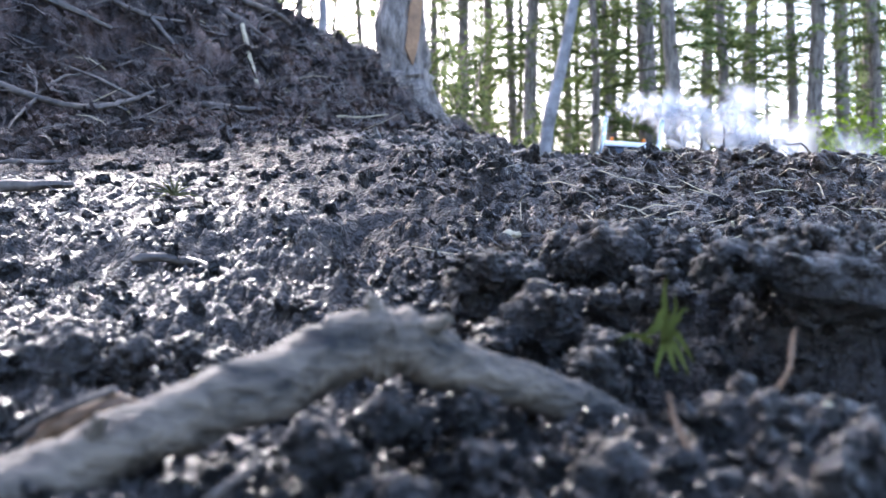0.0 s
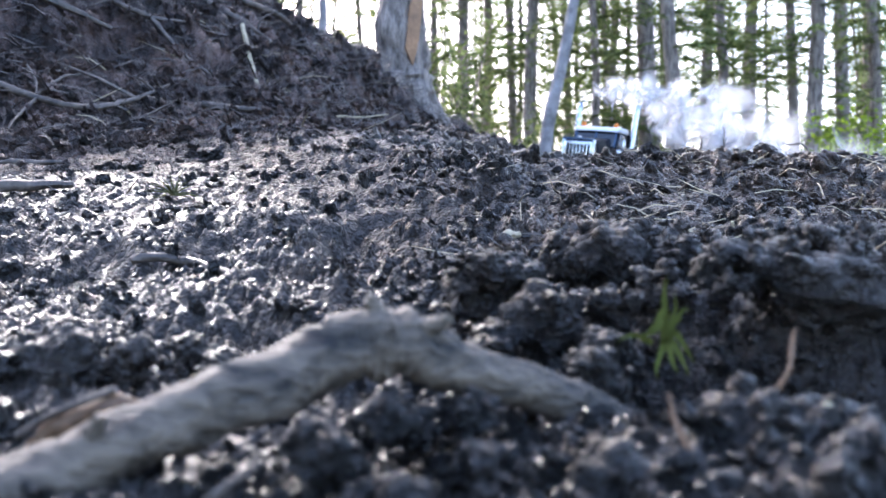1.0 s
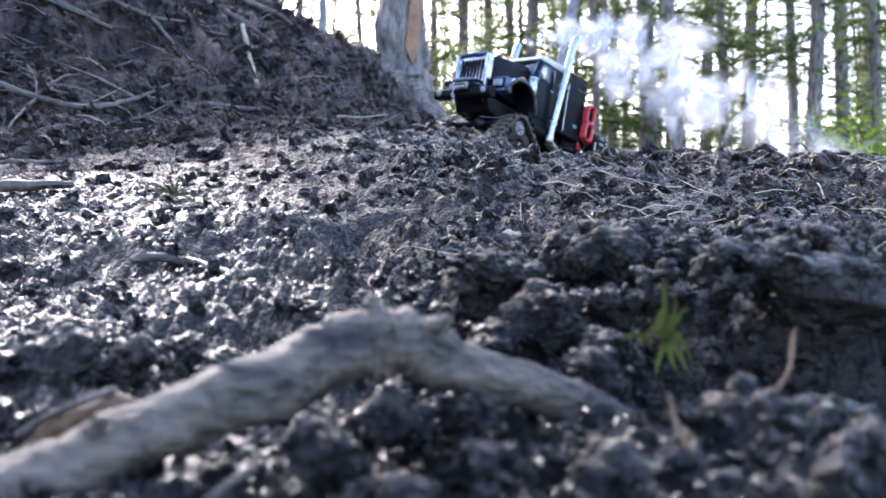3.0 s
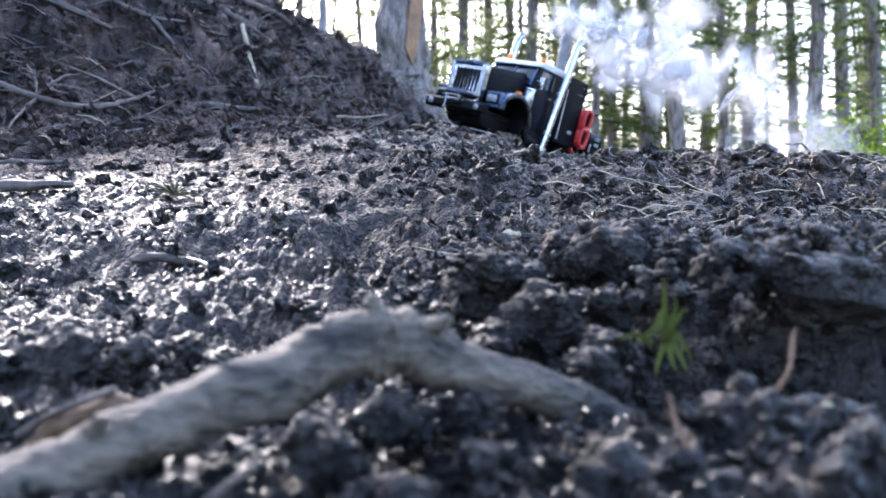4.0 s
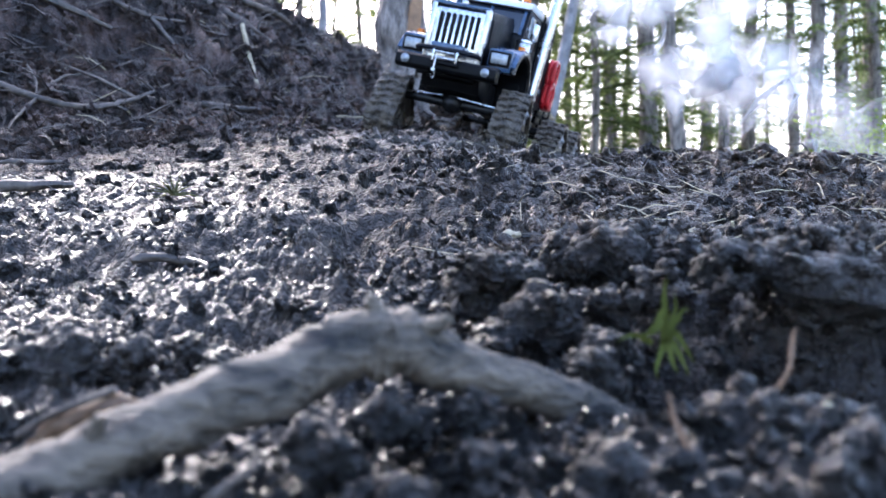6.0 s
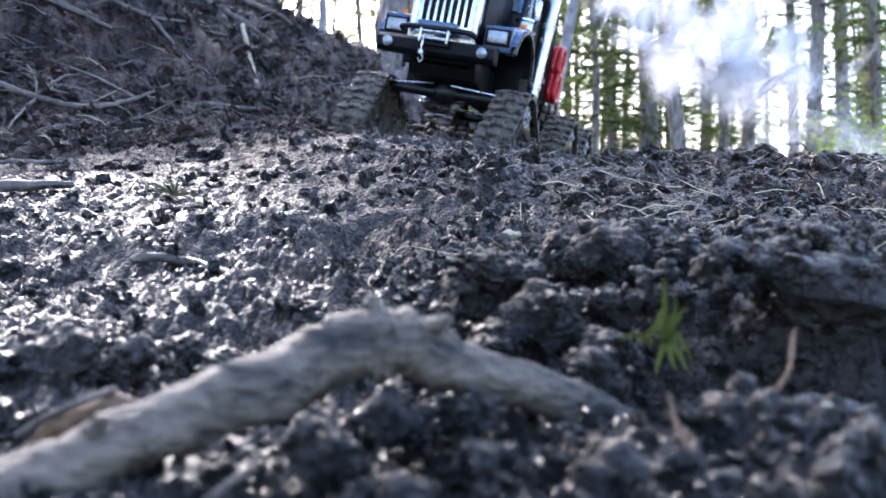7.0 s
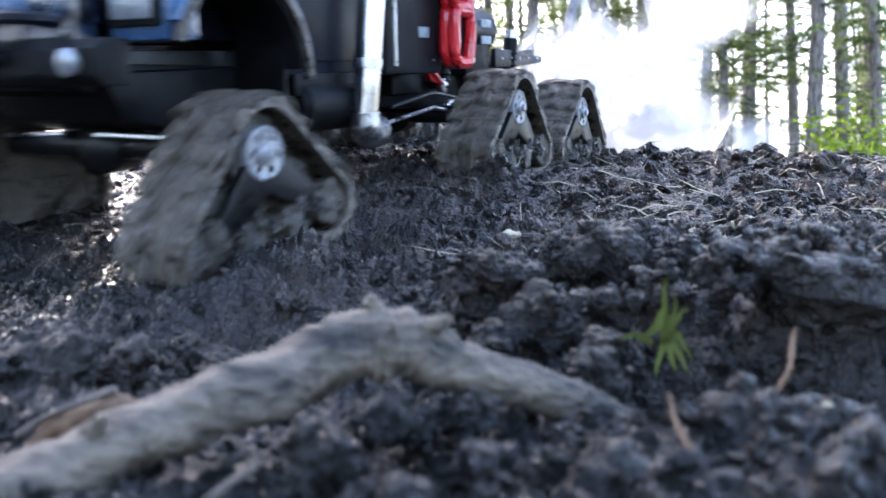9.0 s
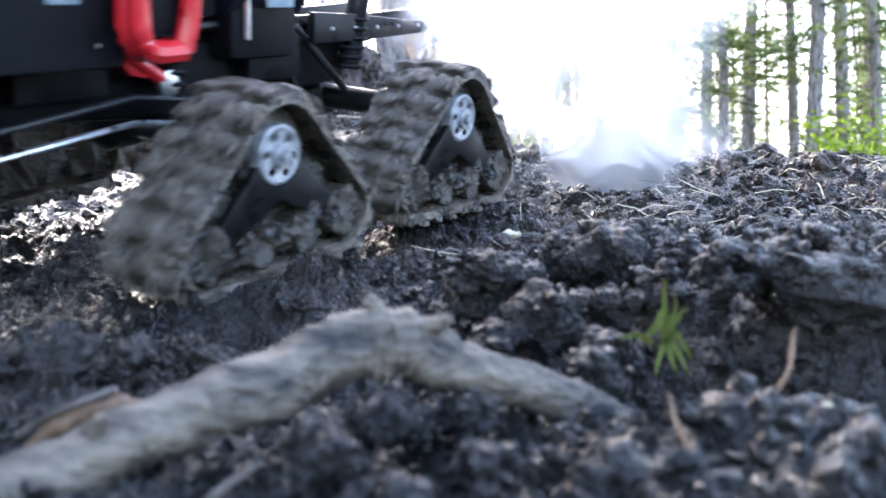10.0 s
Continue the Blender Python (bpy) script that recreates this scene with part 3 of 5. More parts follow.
    for x, w in ((.02, .030), (-.150, .026)):
        part("servo_case", box(x - w, x + w, -.058, .058, .092, .122, .003), BLACK, truck)
    part("front_guard", prism([(.415, .120), (.400, .088), (.330, .074), (.28, .080), (.28, .122)], -.058, .058, .006), BLACK, truck, "black muddy front underguard")
    part("air_tank", tube([(-.172, .046, .158), (-.168, .046, .158), (-.098, .046, .158), (-.094, .046, .158)], [.020, .026, .026, .020], 22), BLUE, truck, "glossy black air tank")
    part("rear_engine_box", box(-.165, -.100, -.066, .066, .108, .172, .008), BLACK, truck, "black rear equipment box with worn badge")
    for z in (.150, .168):
        part("box_badge", box(-.152, -.126, .0705, .0728, z - .008, z + .001, .001), BADGE, truck, "worn badge bars")
    part("box_strap", tube([(-.112, .068, .166), (-.112, .068, .122)], .0022, 6), STEEL, truck)
    part("roll_bar", tube(bend([(-.04, .050, .126), (-.09, .052, .130), (-.15, .052, .130), (-.185, .05, .118)], 5), .0035, 8), FRAME, truck)
    part("filler_cap", tube([(-.140, .040, .170), (-.140, .040, .184)], [.012, .010], 14), BLACK, truck)
    for s in (-1, 1):
        rl = part("rear_rail", prism([(-.185, .116), (-.185, .138), (-.235, .136), (-.335, .128), (-.335, .120), (-.24, .116)], s * .060 - .003, s * .060 + .003, .0015), FRAME, truck, "black drilled rear rail")
        for k in range(5):
            part("rail_bolt", lathe_y(-.205 - k * .028, s * .063, .126, ((0, .0016), (.0012, .0014), (.0016, 0)), s, 8), STEEL, rl)
    part("rear_light_bar", box(-.300, -.293, -.057, .057, .118, .130, .002), BLACK, truck)
    part("rear_light", box(-.304, -.298, .030, .046, .119, .129, .002), RED, truck)
    for x in (.356, -.060, -.258):
        ax = part("axle", tube([(x, -.113, .068), (x, -.02, .068), (x, .02, .068), (x, .113, .068)], [.009, .010, .010, .009], 12), FRAME, truck)
        part("differential", lathe_x(x - .02, 0, .068, ((0, .010), (.006, .019), (.03, .020), (.040, .012), (.046, 0))), FRAME, ax)
    part("drive_shaft", tube([(.33, 0, .085), (.14, 0, .11), (.0, 0, .085), (-.19, 0, .085)], .005, 10), STEEL, truck)
    for s in (-1, 1):
        for x in (.356, -.060):
            part("suspension_link", tube([(x - .005, s * .05, .070), (x - .13, s * .030, .105)], .0032, 8), STEEL, truck)
        part("steering_rod", tube([(.385, s * .015, .078), (.365, s * .105, .074)], .0016, 6), STEEL, truck)


def lathe(rings, axis, origin, sides=20):
    bm = bmesh.new()
    rr = []
    for h, r in rings:
        ring = []
        for k in range(sides if r > 1e-6 else 1):
            a = 2 * math.pi * k / sides
            c, s = r * math.cos(a), r * math.sin(a)
            p = {"x": (h, c, s), "y": (c, h, s), "z": (c, s, h)}[axis]
            ring.append(bm.verts.new(Vector(origin) + Vector(p)))
        rr.append(ring)
    for a, b in zip(rr, rr[1:]):
        for k in range(sides):
            q = [a[k % len(a)], a[(k + 1) % len(a)], b[(k + 1) % len(b)], b[k % len(b)]]
            q = [v for i, v in enumerate(q) if v not in q[:i]]
            if len(q) > 2:
                bm.faces.new(q)
    if len(rr[0]) > 2:
        bm.faces.new(rr[0][::-1])
    bmesh.ops.recalc_face_normals(bm, faces=bm.faces)
    return bm


def lathe_x(x, y, z, rings):
    return lathe(rings, "x", (x, y, z))


def lathe_y(x, y, z, rings, s=1, sides=10):
    return lathe([(h * s, r) for h, r in rings], "y", (x, y, z), sides)


def lathe_z(x, y, z, rings):
    return lathe(rings, "z", (x, y, z))


def ring_z(x, y, z, r, t):
    bm = bmesh.new()
    n, m = 14, 6
    vs = [[bm.verts.new((x + (r + t * math.cos(b)) * math.cos(a), y + (r + t * math.cos(b)) * math.sin(a), z + t * math.sin(b)))
           for b in np.linspace(0, 2 * math.pi, m, False)] for a in np.linspace(0, 2 * math.pi, n, False)]
    for i in range(n):
        for k in range(m):
            bm.faces.new((vs[i][k], vs[(i + 1) % n][k], vs[(i + 1) % n][(k + 1) % m], vs[i][(k + 1) % m]))
    return bm


def red_guard(s):
    """Two stacked rounded frames, each two bars deep."""
    bm = bmesh.new()
    for y in (s * .094, s * .104):
        for z0, z1 in ((.122, .174), (.172, .224)):
            tube(bend([(-.024, y, z0), (.002, y, z0 + .002), (.006, y, (z0 + z1) / 2), (.002, y, z1 - .002), (-.024, y, z1), (-.030, y, (z0 + z1) / 2), (-.024, y, z0)], 4), .0062, 8, bm)
    return bm


build_truck()

# ---- track units ----
WHEELS = ((0.0, .068, .030), (.060, .022, .019), (-.058, .022, .019))


def belt_line(off, n=96):
    """The line of the belt: the hull of its three wheels, off metres outside."""
    pts = []
    for a in np.linspace(0, 2 * math.pi, n, False):
        d = np.array((math.cos(a), math.sin(a)))
        best = max(WHEELS, key=lambda w: w[0] * d[0] + w[1] * d[1] + w[2])
        pts.append((best[0] + d[0] * (best[2] + off), best[1] + d[1] * (best[2] + off)))
    out = []
    for p, q in zip(pts, pts[1:] + pts[:1]):
        k = max(1, int(math.dist(p, q) / .006))
        out += [(p[0] + (q[0] - p[0]) * i / k, p[1] + (q[1] - p[1]) * i / k) for i in range(k)]
    return out


def belt_mesh(w=.029):
    bm = bmesh.new()
    a, b = belt_line(0), belt_line(.005)
    n = min(len(a), len(b))
    a = [a[i * len(a) // n] for i in range(n)]
    b = [b[i * len(b) // n] for i in range(n)]
    cuts = np.linspace(-w, w, 9)
    inner = [[bm.verts.new((x, y, z)) for y in cuts] for x, z in a]
    outer = []
    for i, (x, z) in enumerate(b):
        row = []
        cx, cz = x - 0.0, z - .040
        ln = math.hypot(cx, cz)
        for k, y in enumerate(cuts):
            lug = .0075 * noise.noise(Vector((x * 75, y * 75, z * 75))) + .003 * noise.noise(Vector((x * 190, y * 190, z * 190)))
            row.append(bm.verts.new((x + cx / ln * lug, y * (1.0 + .05 * noise.noise(Vector((x * 70, 3, z * 70)))), z + cz / ln * lug)))
        outer.append(row)
    m = len(cuts)
    for i in range(n):
        j = (i + 1) % n
        for k in range(m - 1):
            bm.faces.new((inner[i][k], inner[i][k + 1], inner[j][k + 1], inner[j][k]))
            bm.faces.new((outer[i][k], outer[j][k], outer[j][k + 1], outer[i][k + 1]))
        bm.faces.new((inner[i][0], inner[j][0], outer[j][0], outer[i][0]))
        bm.faces.new((inner[i][-1], outer[i][-1], outer[j][-1], inner[j][-1]))
    bmesh.ops.recalc_face_normals(bm, faces=bm.faces)
    return bm


def muddy_disc(cx, cz, y0, y1, r, seed):
    bm = disc(cx, cz, y0, y1, r, 22, None, .003)
    bmesh.ops.subdivide_edges(bm, edges=bm.edges, cuts=1)
    for v in bm.verts:
        v.co += Vector([noise.noise(v.co * 120 + Vector((seed, j * 5, 0))) for j in range(3)]) * .0045
    return bm


BELT = np.array(belt_line(.004) + belt_line(.004)[:1])
BELT_LEN = np.concatenate([[0], np.cumsum(np.hypot(*np.diff(BELT, axis=0).T))])
LUGS = 22


def belt_pose(d):
    """The place on the belt line d metres along it, x along the belt and z outwards."""
    d %= BELT_LEN[-1]
    at = lambda q: Vector((float(np.interp(q % BELT_LEN[-1], BELT_LEN, BELT[:, 0])), 0, float(np.interp(q % BELT_LEN[-1], BELT_LEN, BELT[:, 1]))))
    f = (at(d + .005) - at(d - .005)).normalized()
    p = at(d)
    m = Matrix(((f.x, 0, f.z, 0), (0, 1, 0, 0), (f.z, 0, -f.x, 0), (0, 0, 0, 1)))
    if m.determinant() < 0:
        m.col[1] = -m.col[1]
    return Matrix.Translation(p) @ m


def lug_mesh(seed, w=.0285):
    """A cross bar of the tread, split into three staggered blocks and caked with mud."""
    bm = bmesh.new()
    for y0, y1, x in ((-w, -w * .34, -.0022), (-w * .36, w * .36, .0026), (w * .34, w, -.0022)):
        box(x - .0042, x + .0042, y0, y1, -.003, .0065, .0012, bm)
    bmesh.ops.subdivide_edges(bm, edges=bm.edges, cuts=1)
    for v in bm.verts:
        v.co += Vector([noise.noise(v.co * 160 + Vector((seed, j * 5, 0))) for j in range(3)]) * .0035
    me = mesh_of(bm, "tread_lug", False)
    me.materials.append(TRACK)
    return me


LUG_MESHES = [lug_mesh(k * 3.7) for k in range(4)]


def build_track(s):
    """One track unit; its origin is under the hub on the ground, its outer face towards s."""
    u = new("track_unit")
    tagged(u, "mud-caked triangular rubber track unit")
    part("belt", belt_mesh(), TRACK, u, smooth=False)
    for k in range(LUGS):
        lug = new("tread_lug", LUG_MESHES[k % 4])
        lug.parent = u
        lug.matrix_basis = belt_pose(k / LUGS * BELT_LEN[-1])
    part("carrier", prism([(.0, .082), (.011, .070), (.056, .027), (.050, .016), (.0, .041), (-.050, .016), (-.056, .027), (-.011, .070)], s * .020 - .003, s * .020 + .003, .0015), FRAME, u)
    for i, (x, z, r) in enumerate(((.060, .022, .016), (-.058, .022, .016), (.021, .017, .0125), (-.020, .017, .0125))):
        part("roller", muddy_disc(x, z, s * .004, s * .026, r, i), TRACK_WET, u, "mud-clogged roller")
    sp = part("sprocket", disc(0, 0, s * -.018, s * .016, .027, 26), TRACK_WET, u)
    sp.matrix_basis = pose(0, 0, .068)
    bm = lathe_y(0, s * .014, 0, ((0, .0185), (.007, .0185), (.0095, .0176), (.0100, .0160), (.0094, .0150), (.0096, .0080), (.0125, .0070), (.013, .0040), (.0155, .0036), (.016, 0)), s, 28)
    flat = len(bm.faces)
    for k in range(6):
        a = k * math.pi / 3
        me = mesh_of(lathe_y(.0115 * math.cos(a), s * .0222, .0115 * math.sin(a), ((0, .0024), (.0018, .0024), (.002, 0)), s, 6), "bolt")
        bm.from_mesh(me)
        bpy.data.meshes.remove(me)
    bm.faces.ensure_lookup_table()
    for f in bm.faces[flat:]:
        f.material_index = 1
    hub = part("hub", bm, HUB, u, "mud-splashed metal wheel hub with dark bolts")
    hub.data.materials.append(FRAME)
    hub.matrix_basis = pose(0, 0, .068)
    bm = prism([p for i, p in enumerate(belt_line(-.004)) if i % 3 == 0], *sorted((s * -.024, s * .010)), .003)
    bmesh.ops.triangulate(bm, faces=bm.faces)
    bmesh.ops.subdivide_edges(bm, edges=bm.edges, cuts=3, use_grid_fill=True)
    for v in bm.verts:
        v.co.y += .009 * noise.noise(v.co * 70) + .005 * noise.noise(v.co * 190)
    part("mud_filling", bm, TRACK_WET, u, "wet mud filling the track frame")
    # clods packed into the lower frame
    for k in range(7):
        x = -.046 + k * .0150
        bm = bmesh.new()
        r = bmesh.ops.create_icosphere(bm, subdivisions=4, radius=.0065 + .002 * math.sin(k * 2.3), matrix=Matrix.Translation((x, s * (.019 + .004 * math.cos(k * 1.7)), .021 + .006 * math.sin(k * 1.9))))
        for v in r["verts"]:
            v.co += Vector([noise.noise(v.co * 130 + Vector((k, j * 7, 0))) for j in range(3)]) * .006 + Vector([noise.noise(v.co * 420 + Vector((j * 5, k, 0))) for j in range(3)]) * .003
        part("packed_clod", bm, TRACK_WET, u)
    u.parent = truck
    return u


LEFT, RIGHT = build_track(1), build_track(-1)
AXLES = (.356, -.060, -.258)
TRACKS = {}
for k, ax in enumerate(AXLES):
    for s, src in ((1, LEFT), (-1, RIGHT)):
        TRACKS[k, s] = src if k == 0 else copy_thing(src, Matrix())


# ---- branches, roots and straws ----
def stick(name, pts, radii, mat, label, category="stick", sides=10, rough=0.25, steps=6, wobble=0.002, twigs=()):
    line = bend(pts, steps, wobble, len(name) + pts[0][0] * 7)
    rr = np.interp(np.linspace(0, 1, len(line)), np.linspace(0, 1, len(radii)), radii)
    ob = part(name, tube(line, list(rr), sides, None, rough, pts[0][0] * 31), mat)
    tagged(ob, label, category)
    for tw, tr in twigs:
        l2 = bend(tw, 5, wobble, 3)
        part("twig", tube(l2, list(np.linspace(tr, tr * .4, len(l2))), 7, None, rough), mat, ob)
    return ob


branch = stick("fallen_branch", [(-.150, .215, .018), (-.112, .240, .037), (-.070, .262, .054), (-.034, .286, .069), (-.020, .292, .0715), (-.004, .296, .067), (.024, .303, .056), (.052, .316, .046), (.066, .325, .038)],
               [.0100, .0102, .0092, .0100, .0112, .0090, .0072, .0066, .0040], STICK, "weathered grey broken branch lying on the mud", "branch", 40, .22, 14, .0017,
               twigs=(([(-.018, .290, .074), (-.020, .289, .080), (-.023, .288, .085)], .0046), ([(-.008, .293, .072), (-.002, .289, .077), (.002, .287, .079)], .004), ([(-.09, .246, .052), (-.087, .241, .058)], .0035)))

# roots and sticks in the bank
stick("bank_root", [(-.90, 1.80, .435), (-.747, 1.75, .378), (-.665, 1.79, .367), (-.619, 1.91, .402), (-.585, 2.03, .452)], [.0075, .007, .0062, .005, .0026], ROOT, "bare grey-brown root lying along the bank", "root",
      twigs=(([(-.75, 1.755, .38), (-.772, 1.80, .42), (-.815, 1.86, .462)], .0042), ([(-.75, 1.755, .385), (-.735, 1.83, .43), (-.71, 1.87, .445)], .0040), ([(-.62, 1.91, .405), (-.70, 1.89, .445), (-.77, 1.90, .472)], .0042),
             ([(-.747, 1.75, .378), (-.748, 1.68, .340), (-.724, 1.58, .30)], .0040), ([(-.60, 1.98, .43), (-.625, 1.95, .45), (-.64, 1.92, .452)], .003), ([(-.595, 2.0, .44), (-.60, 1.97, .462)], .003)))
stick("bank_root", [(-.70, 2.58, .80), (-.541, 2.52, .708), (-.463, 2.60, .655), (-.42, 2.64, .61)], [.009, .008, .007, .004], ROOT, "long bent root on the earth bank", "root",
      twigs=(([(-.50, 2.56, .68), (-.49, 2.56, .72), (-.45, 2.56, .74)], .004),))
stick("bank_root", [(-.42, 2.90, .74), (-.398, 2.88, .705), (-.331, 2.82, .638), (-.303, 2.54, .512), (-.299, 2.34, .452)], [.005, .006, .006, .005, .003], ROOT, "curled thin root hanging from the bank", "root")
stick("dry_stalk", [(-.52, 2.46, .68), (-.48, 2.36, .576), (-.436, 2.24, .47)], [.0055, .006, .0062], STRAW, "pale dry stalk leaning on the bank", "stalk", 8, .15)
stick("bank_stick", [(-.91, 2.05, .66), (-.821, 2.07, .628), (-.74, 2.12, .592)], [.0085, .008, .005], ROOT, "dark stick on the earth bank")
stick("bank_stick", [(-.516, 2.03, .41), (-.465, 2.05, .405), (-.41, 2.12, .41)], [.007, .008, .005], ROOT, "dark stick at the foot of the bank", twigs=(([(-.43, 2.10, .41), (-.42, 2.08, .435)], .0035),))
stick("bank_stick", [(-.593, 2.80, .83), (-.50, 2.88, .81), (-.44, 3.0, .78), (-.36, 3.1, .80)], [.010, .009, .007, .003], ROOT, "thin grey stick on top of the bank", twigs=(([(-.47, 2.93, .80), (-.44, 2.9, .85), (-.38, 2.88, .87)], .005), ([(-.5, 2.88, .81), (-.47, 2.82, .86)], .004)))
stick("bank_stick", [(-.68, 2.22, .64), (-.606, 2.19, .555), (-.534, 2.17, .50)], [.005, .0055, .003], ROOT, "thin dark stick on the earth bank")
stick("bank_stick", [(-.76, 2.18, .67), (-.686, 2.23, .645), (-.62, 2.28, .645)], [.006, .006, .003], ROOT, "thin dark stick on the earth bank")
stick("dry_straw", [(-.264, 2.36, .43), (-.21, 2.42, .436), (-.145, 2.5, .455)], [.0025, .0025, .0015], STRAW, "thin pale straw at the bank foot", "straw", 6, .1)
stick("buried_stick", [(-.62, 1.24, .213), (-.544, 1.22, .211), (-.490, 1.25, .214)], [.0050, .0045, .0025], ROOT, "dark stick half sunk in the mud")
stick("buried_stick", [(-.43, .85, .157), (-.382, .87, .158), (-.352, .90, .161)], [.0052, .0055, .0035], ROOT, "dark stick half sunk in the mud")
stick("buried_stick", [(-.205, .63, .092), (-.20, .625, .094), (-.168, .63, .0915), (-.118, .56, .083)], [.002, .0032, .0032, .0022], ROOT, "short brown stick half sunk in the mud")
stick("wood_splinter", [spot(.034, .615, .004), spot(.042, .63, .011), spot(.052, .65, .016)], [.0016, .0030, .0020], STRAW, "pale wood splinter on the mud", "splinter", 7, .2)
stick("dry_straw", [(.190, .625, .098), (.189, .622, .109), (.1885, .62, .118)], [.0014, .0016, .001], STRAW, "pale upright straw in the mud", "straw", 6, .1)
stick("bare_twig", [(.85, 1.98, .25), (.84, 2.0, .262), (.786, 2.0, .287), (.757, 2.0, .321), (.735, 2.0, .319), (.712, 2.0, .325)], [.0022, .0028, .0024, .0022, .0018, .001], ROOT, "bare dark twig on the mud ridge", "twig", 7)
stick("bare_twig", [(.56, 2.10, .30), (.572, 2.10, .335), (.565, 2.1, .355)], [.003, .0025, .0012], ROOT, "bare dark twig on the mud ridge", "twig", 6)
stick("bare_twig", [(.605, 2.06, .29), (.61, 2.06, .33), (.608, 2.06, .37)], [.0022, .002, .001], ROOT, "bare dark twig on the mud ridge", "twig", 6)
stick("brown_stalk", [(.1045, .298, .044), (.1060, .30, .055), (.1095, .30, .062), (.1115, .302, .069), (.1125, .303, .0745)], [.0013, .0011, .0010, .0009, .0006], STALK, "bent orange-brown stalk in the churned mud", "stalk", 8, .15)
stick("brown_stalk", [(.0655, .245, .038), (.0650, .25, .046), (.0615, .255, .054), (.0605, .256, .061)], [.0008, .0010, .0008, .0005], STALK, "bent reddish-brown stalk in the churned mud", "stalk", 7, .15)
stick("wood_splinter", [(.100, .268, .046), (.105, .268, .051), (.109, .268, .056)], [.0010, .0022, .0012], STRAW, "short pale splinter in the churned mud", "splinter", 7, .2)
chip = stick("wood_chip", [(-.128, .292, .038), (-.116, .289, .046), (-.100, .287, .052), (-.088, .288, .053)], [.0012, .0040, .0036, .0010], STALK, "reddish-brown split wood chip beside the branch", "wood chip", 12, .3)
part("bark_edge", tube(bend([(-.130, .290, .043), (-.116, .286, .051), (-.098, .285, .058)], 5), .0012, 8, None, .2), ROOT, chip, "pale bark edge")
stick("pale_twig", [(-.064, .232, .034), (-.054, .230, .042), (-.044, .232, .048)], [.0008, .0013, .0008], ROOT, "thin grey twig under the branch", "twig", 9, .2)


def blades(name, root, dirs, width, mat, label, category):
    """A tuft: each blade a tapered, folded strip."""
    t = thing(name, label, category, Matrix.Translation(root))
    for d, ln, droop in dirs:
        d = Vector(d).normalized()
        side = d.cross(Vector((.2, 1, .1))).normalized()
        bm = bmesh.new()
        rows = []
        for k in range(7):
            f = k / 6
            c = d * ln * f - Vector((0, 0, droop * ln * f * f))
            w = width * (1 - f) ** .7 + width * .05
            rows.append([bm.verts.new(c + side * w), bm.verts.new(c + Vector((0, w * .7, 0))), bm.verts.new(c - side * w), bm.verts.new(c + Vector((0, -w * .3, 0)))])
        for a, b in zip(rows, rows[1:]):
            for j in range(4):
                bm.faces.new((a[j], a[(j + 1) % 4], b[(j + 1) % 4], b[j]))
        part("blade", bm, mat, t)
    return t


rb = random.Random(6)
def bent_blade(points, width):
    """A grass blade along a bent line, folded down its middle and tapering to its tip."""
    line = bend(points, 5)
    bm = bmesh.new()
    rows = []
    for k, p in enumerate(line):
        f = k / (len(line) - 1)
        d = (line[min(k + 1, len(line) - 1)] - line[max(k - 1, 0)]).normalized()
        side = d.cross(Vector((.1, 1, .1))).normalized() * width * (1.02 - f ** 2)
        rows.append([bm.verts.new(p + side), bm.verts.new(p + Vector((0, width * .5, 0))), bm.verts.new(p - side), bm.verts.new(p + Vector((0, width * .2, 0)))])
    for a, b in zip(rows, rows[1:]):
        for j in range(4):
            bm.faces.new((a[j], a[(j + 1) % 4], b[(j + 1) % 4], b[j]))
    return bm


tuft = thing("grass_tuft", "small yellow-green grass tuft in the churned mud", "grass", Matrix.Translation((.0795, .342, .066)))
for pts, w in (([(0, 0, 0), (.000, -.002, .010), (-.0005, -.003, .018), (.0005, -.003, .025)], .0014), ([(0, 0, 0), (-.001, -.003, .009), (-.004, -.005, .005), (-.0105, -.006, .0025)], .0013),
               ([(-.001, -.002, .012), (-.004, -.004, .007), (-.008, -.005, .0035), (-.012, -.006, .004)], .0010), ([(0, 0, 0), (.003, -.003, .004), (.006, -.005, .000), (.0095, -.007, -.007)], .0014),
               ([(0, 0, 0), (.002, -.003, .001), (.005, -.006, -.005), (.007, -.008, -.011)], .0014), ([(.001, 0, .002), (.004, -.002, .008), (.006, -.003, .012), (.009, -.004, .013)], .0010),
               ([(0, 0, 0), (-.002, -.004, -.003), (-.004, -.006, -.008), (-.004, -.007, -.012)], .0012), ([(-.004, 0, 0), (-.010, -.003, .003), (-.014, -.004, .003), (-.018, -.005, .001)], .0011),
               ([(0, 0, 0), (.001, -.004, -.002), (.0015, -.007, -.006), (.003, -.009, -.010)], .0013), ([(.001, 0, 0), (.002, -.002, .007), (.0035, -.003, .013), (.003, -.003, .019)], .0010)):
    part("blade", bent_blade(pts, w), GRASS, tuft)
blades("pine_sprig", (-.244, .86, .149), [((math.cos(a) * rb.uniform(.6, 1), rb.uniform(-.6, .1), abs(math.sin(a)) * rb.uniform(.3, 1)), rb.uniform(.018, .034), .25) for a in np.linspace(0, 3.14, 26)], .0006, PINE,
       "small pine sprig lying on the mud", "pine sprig")


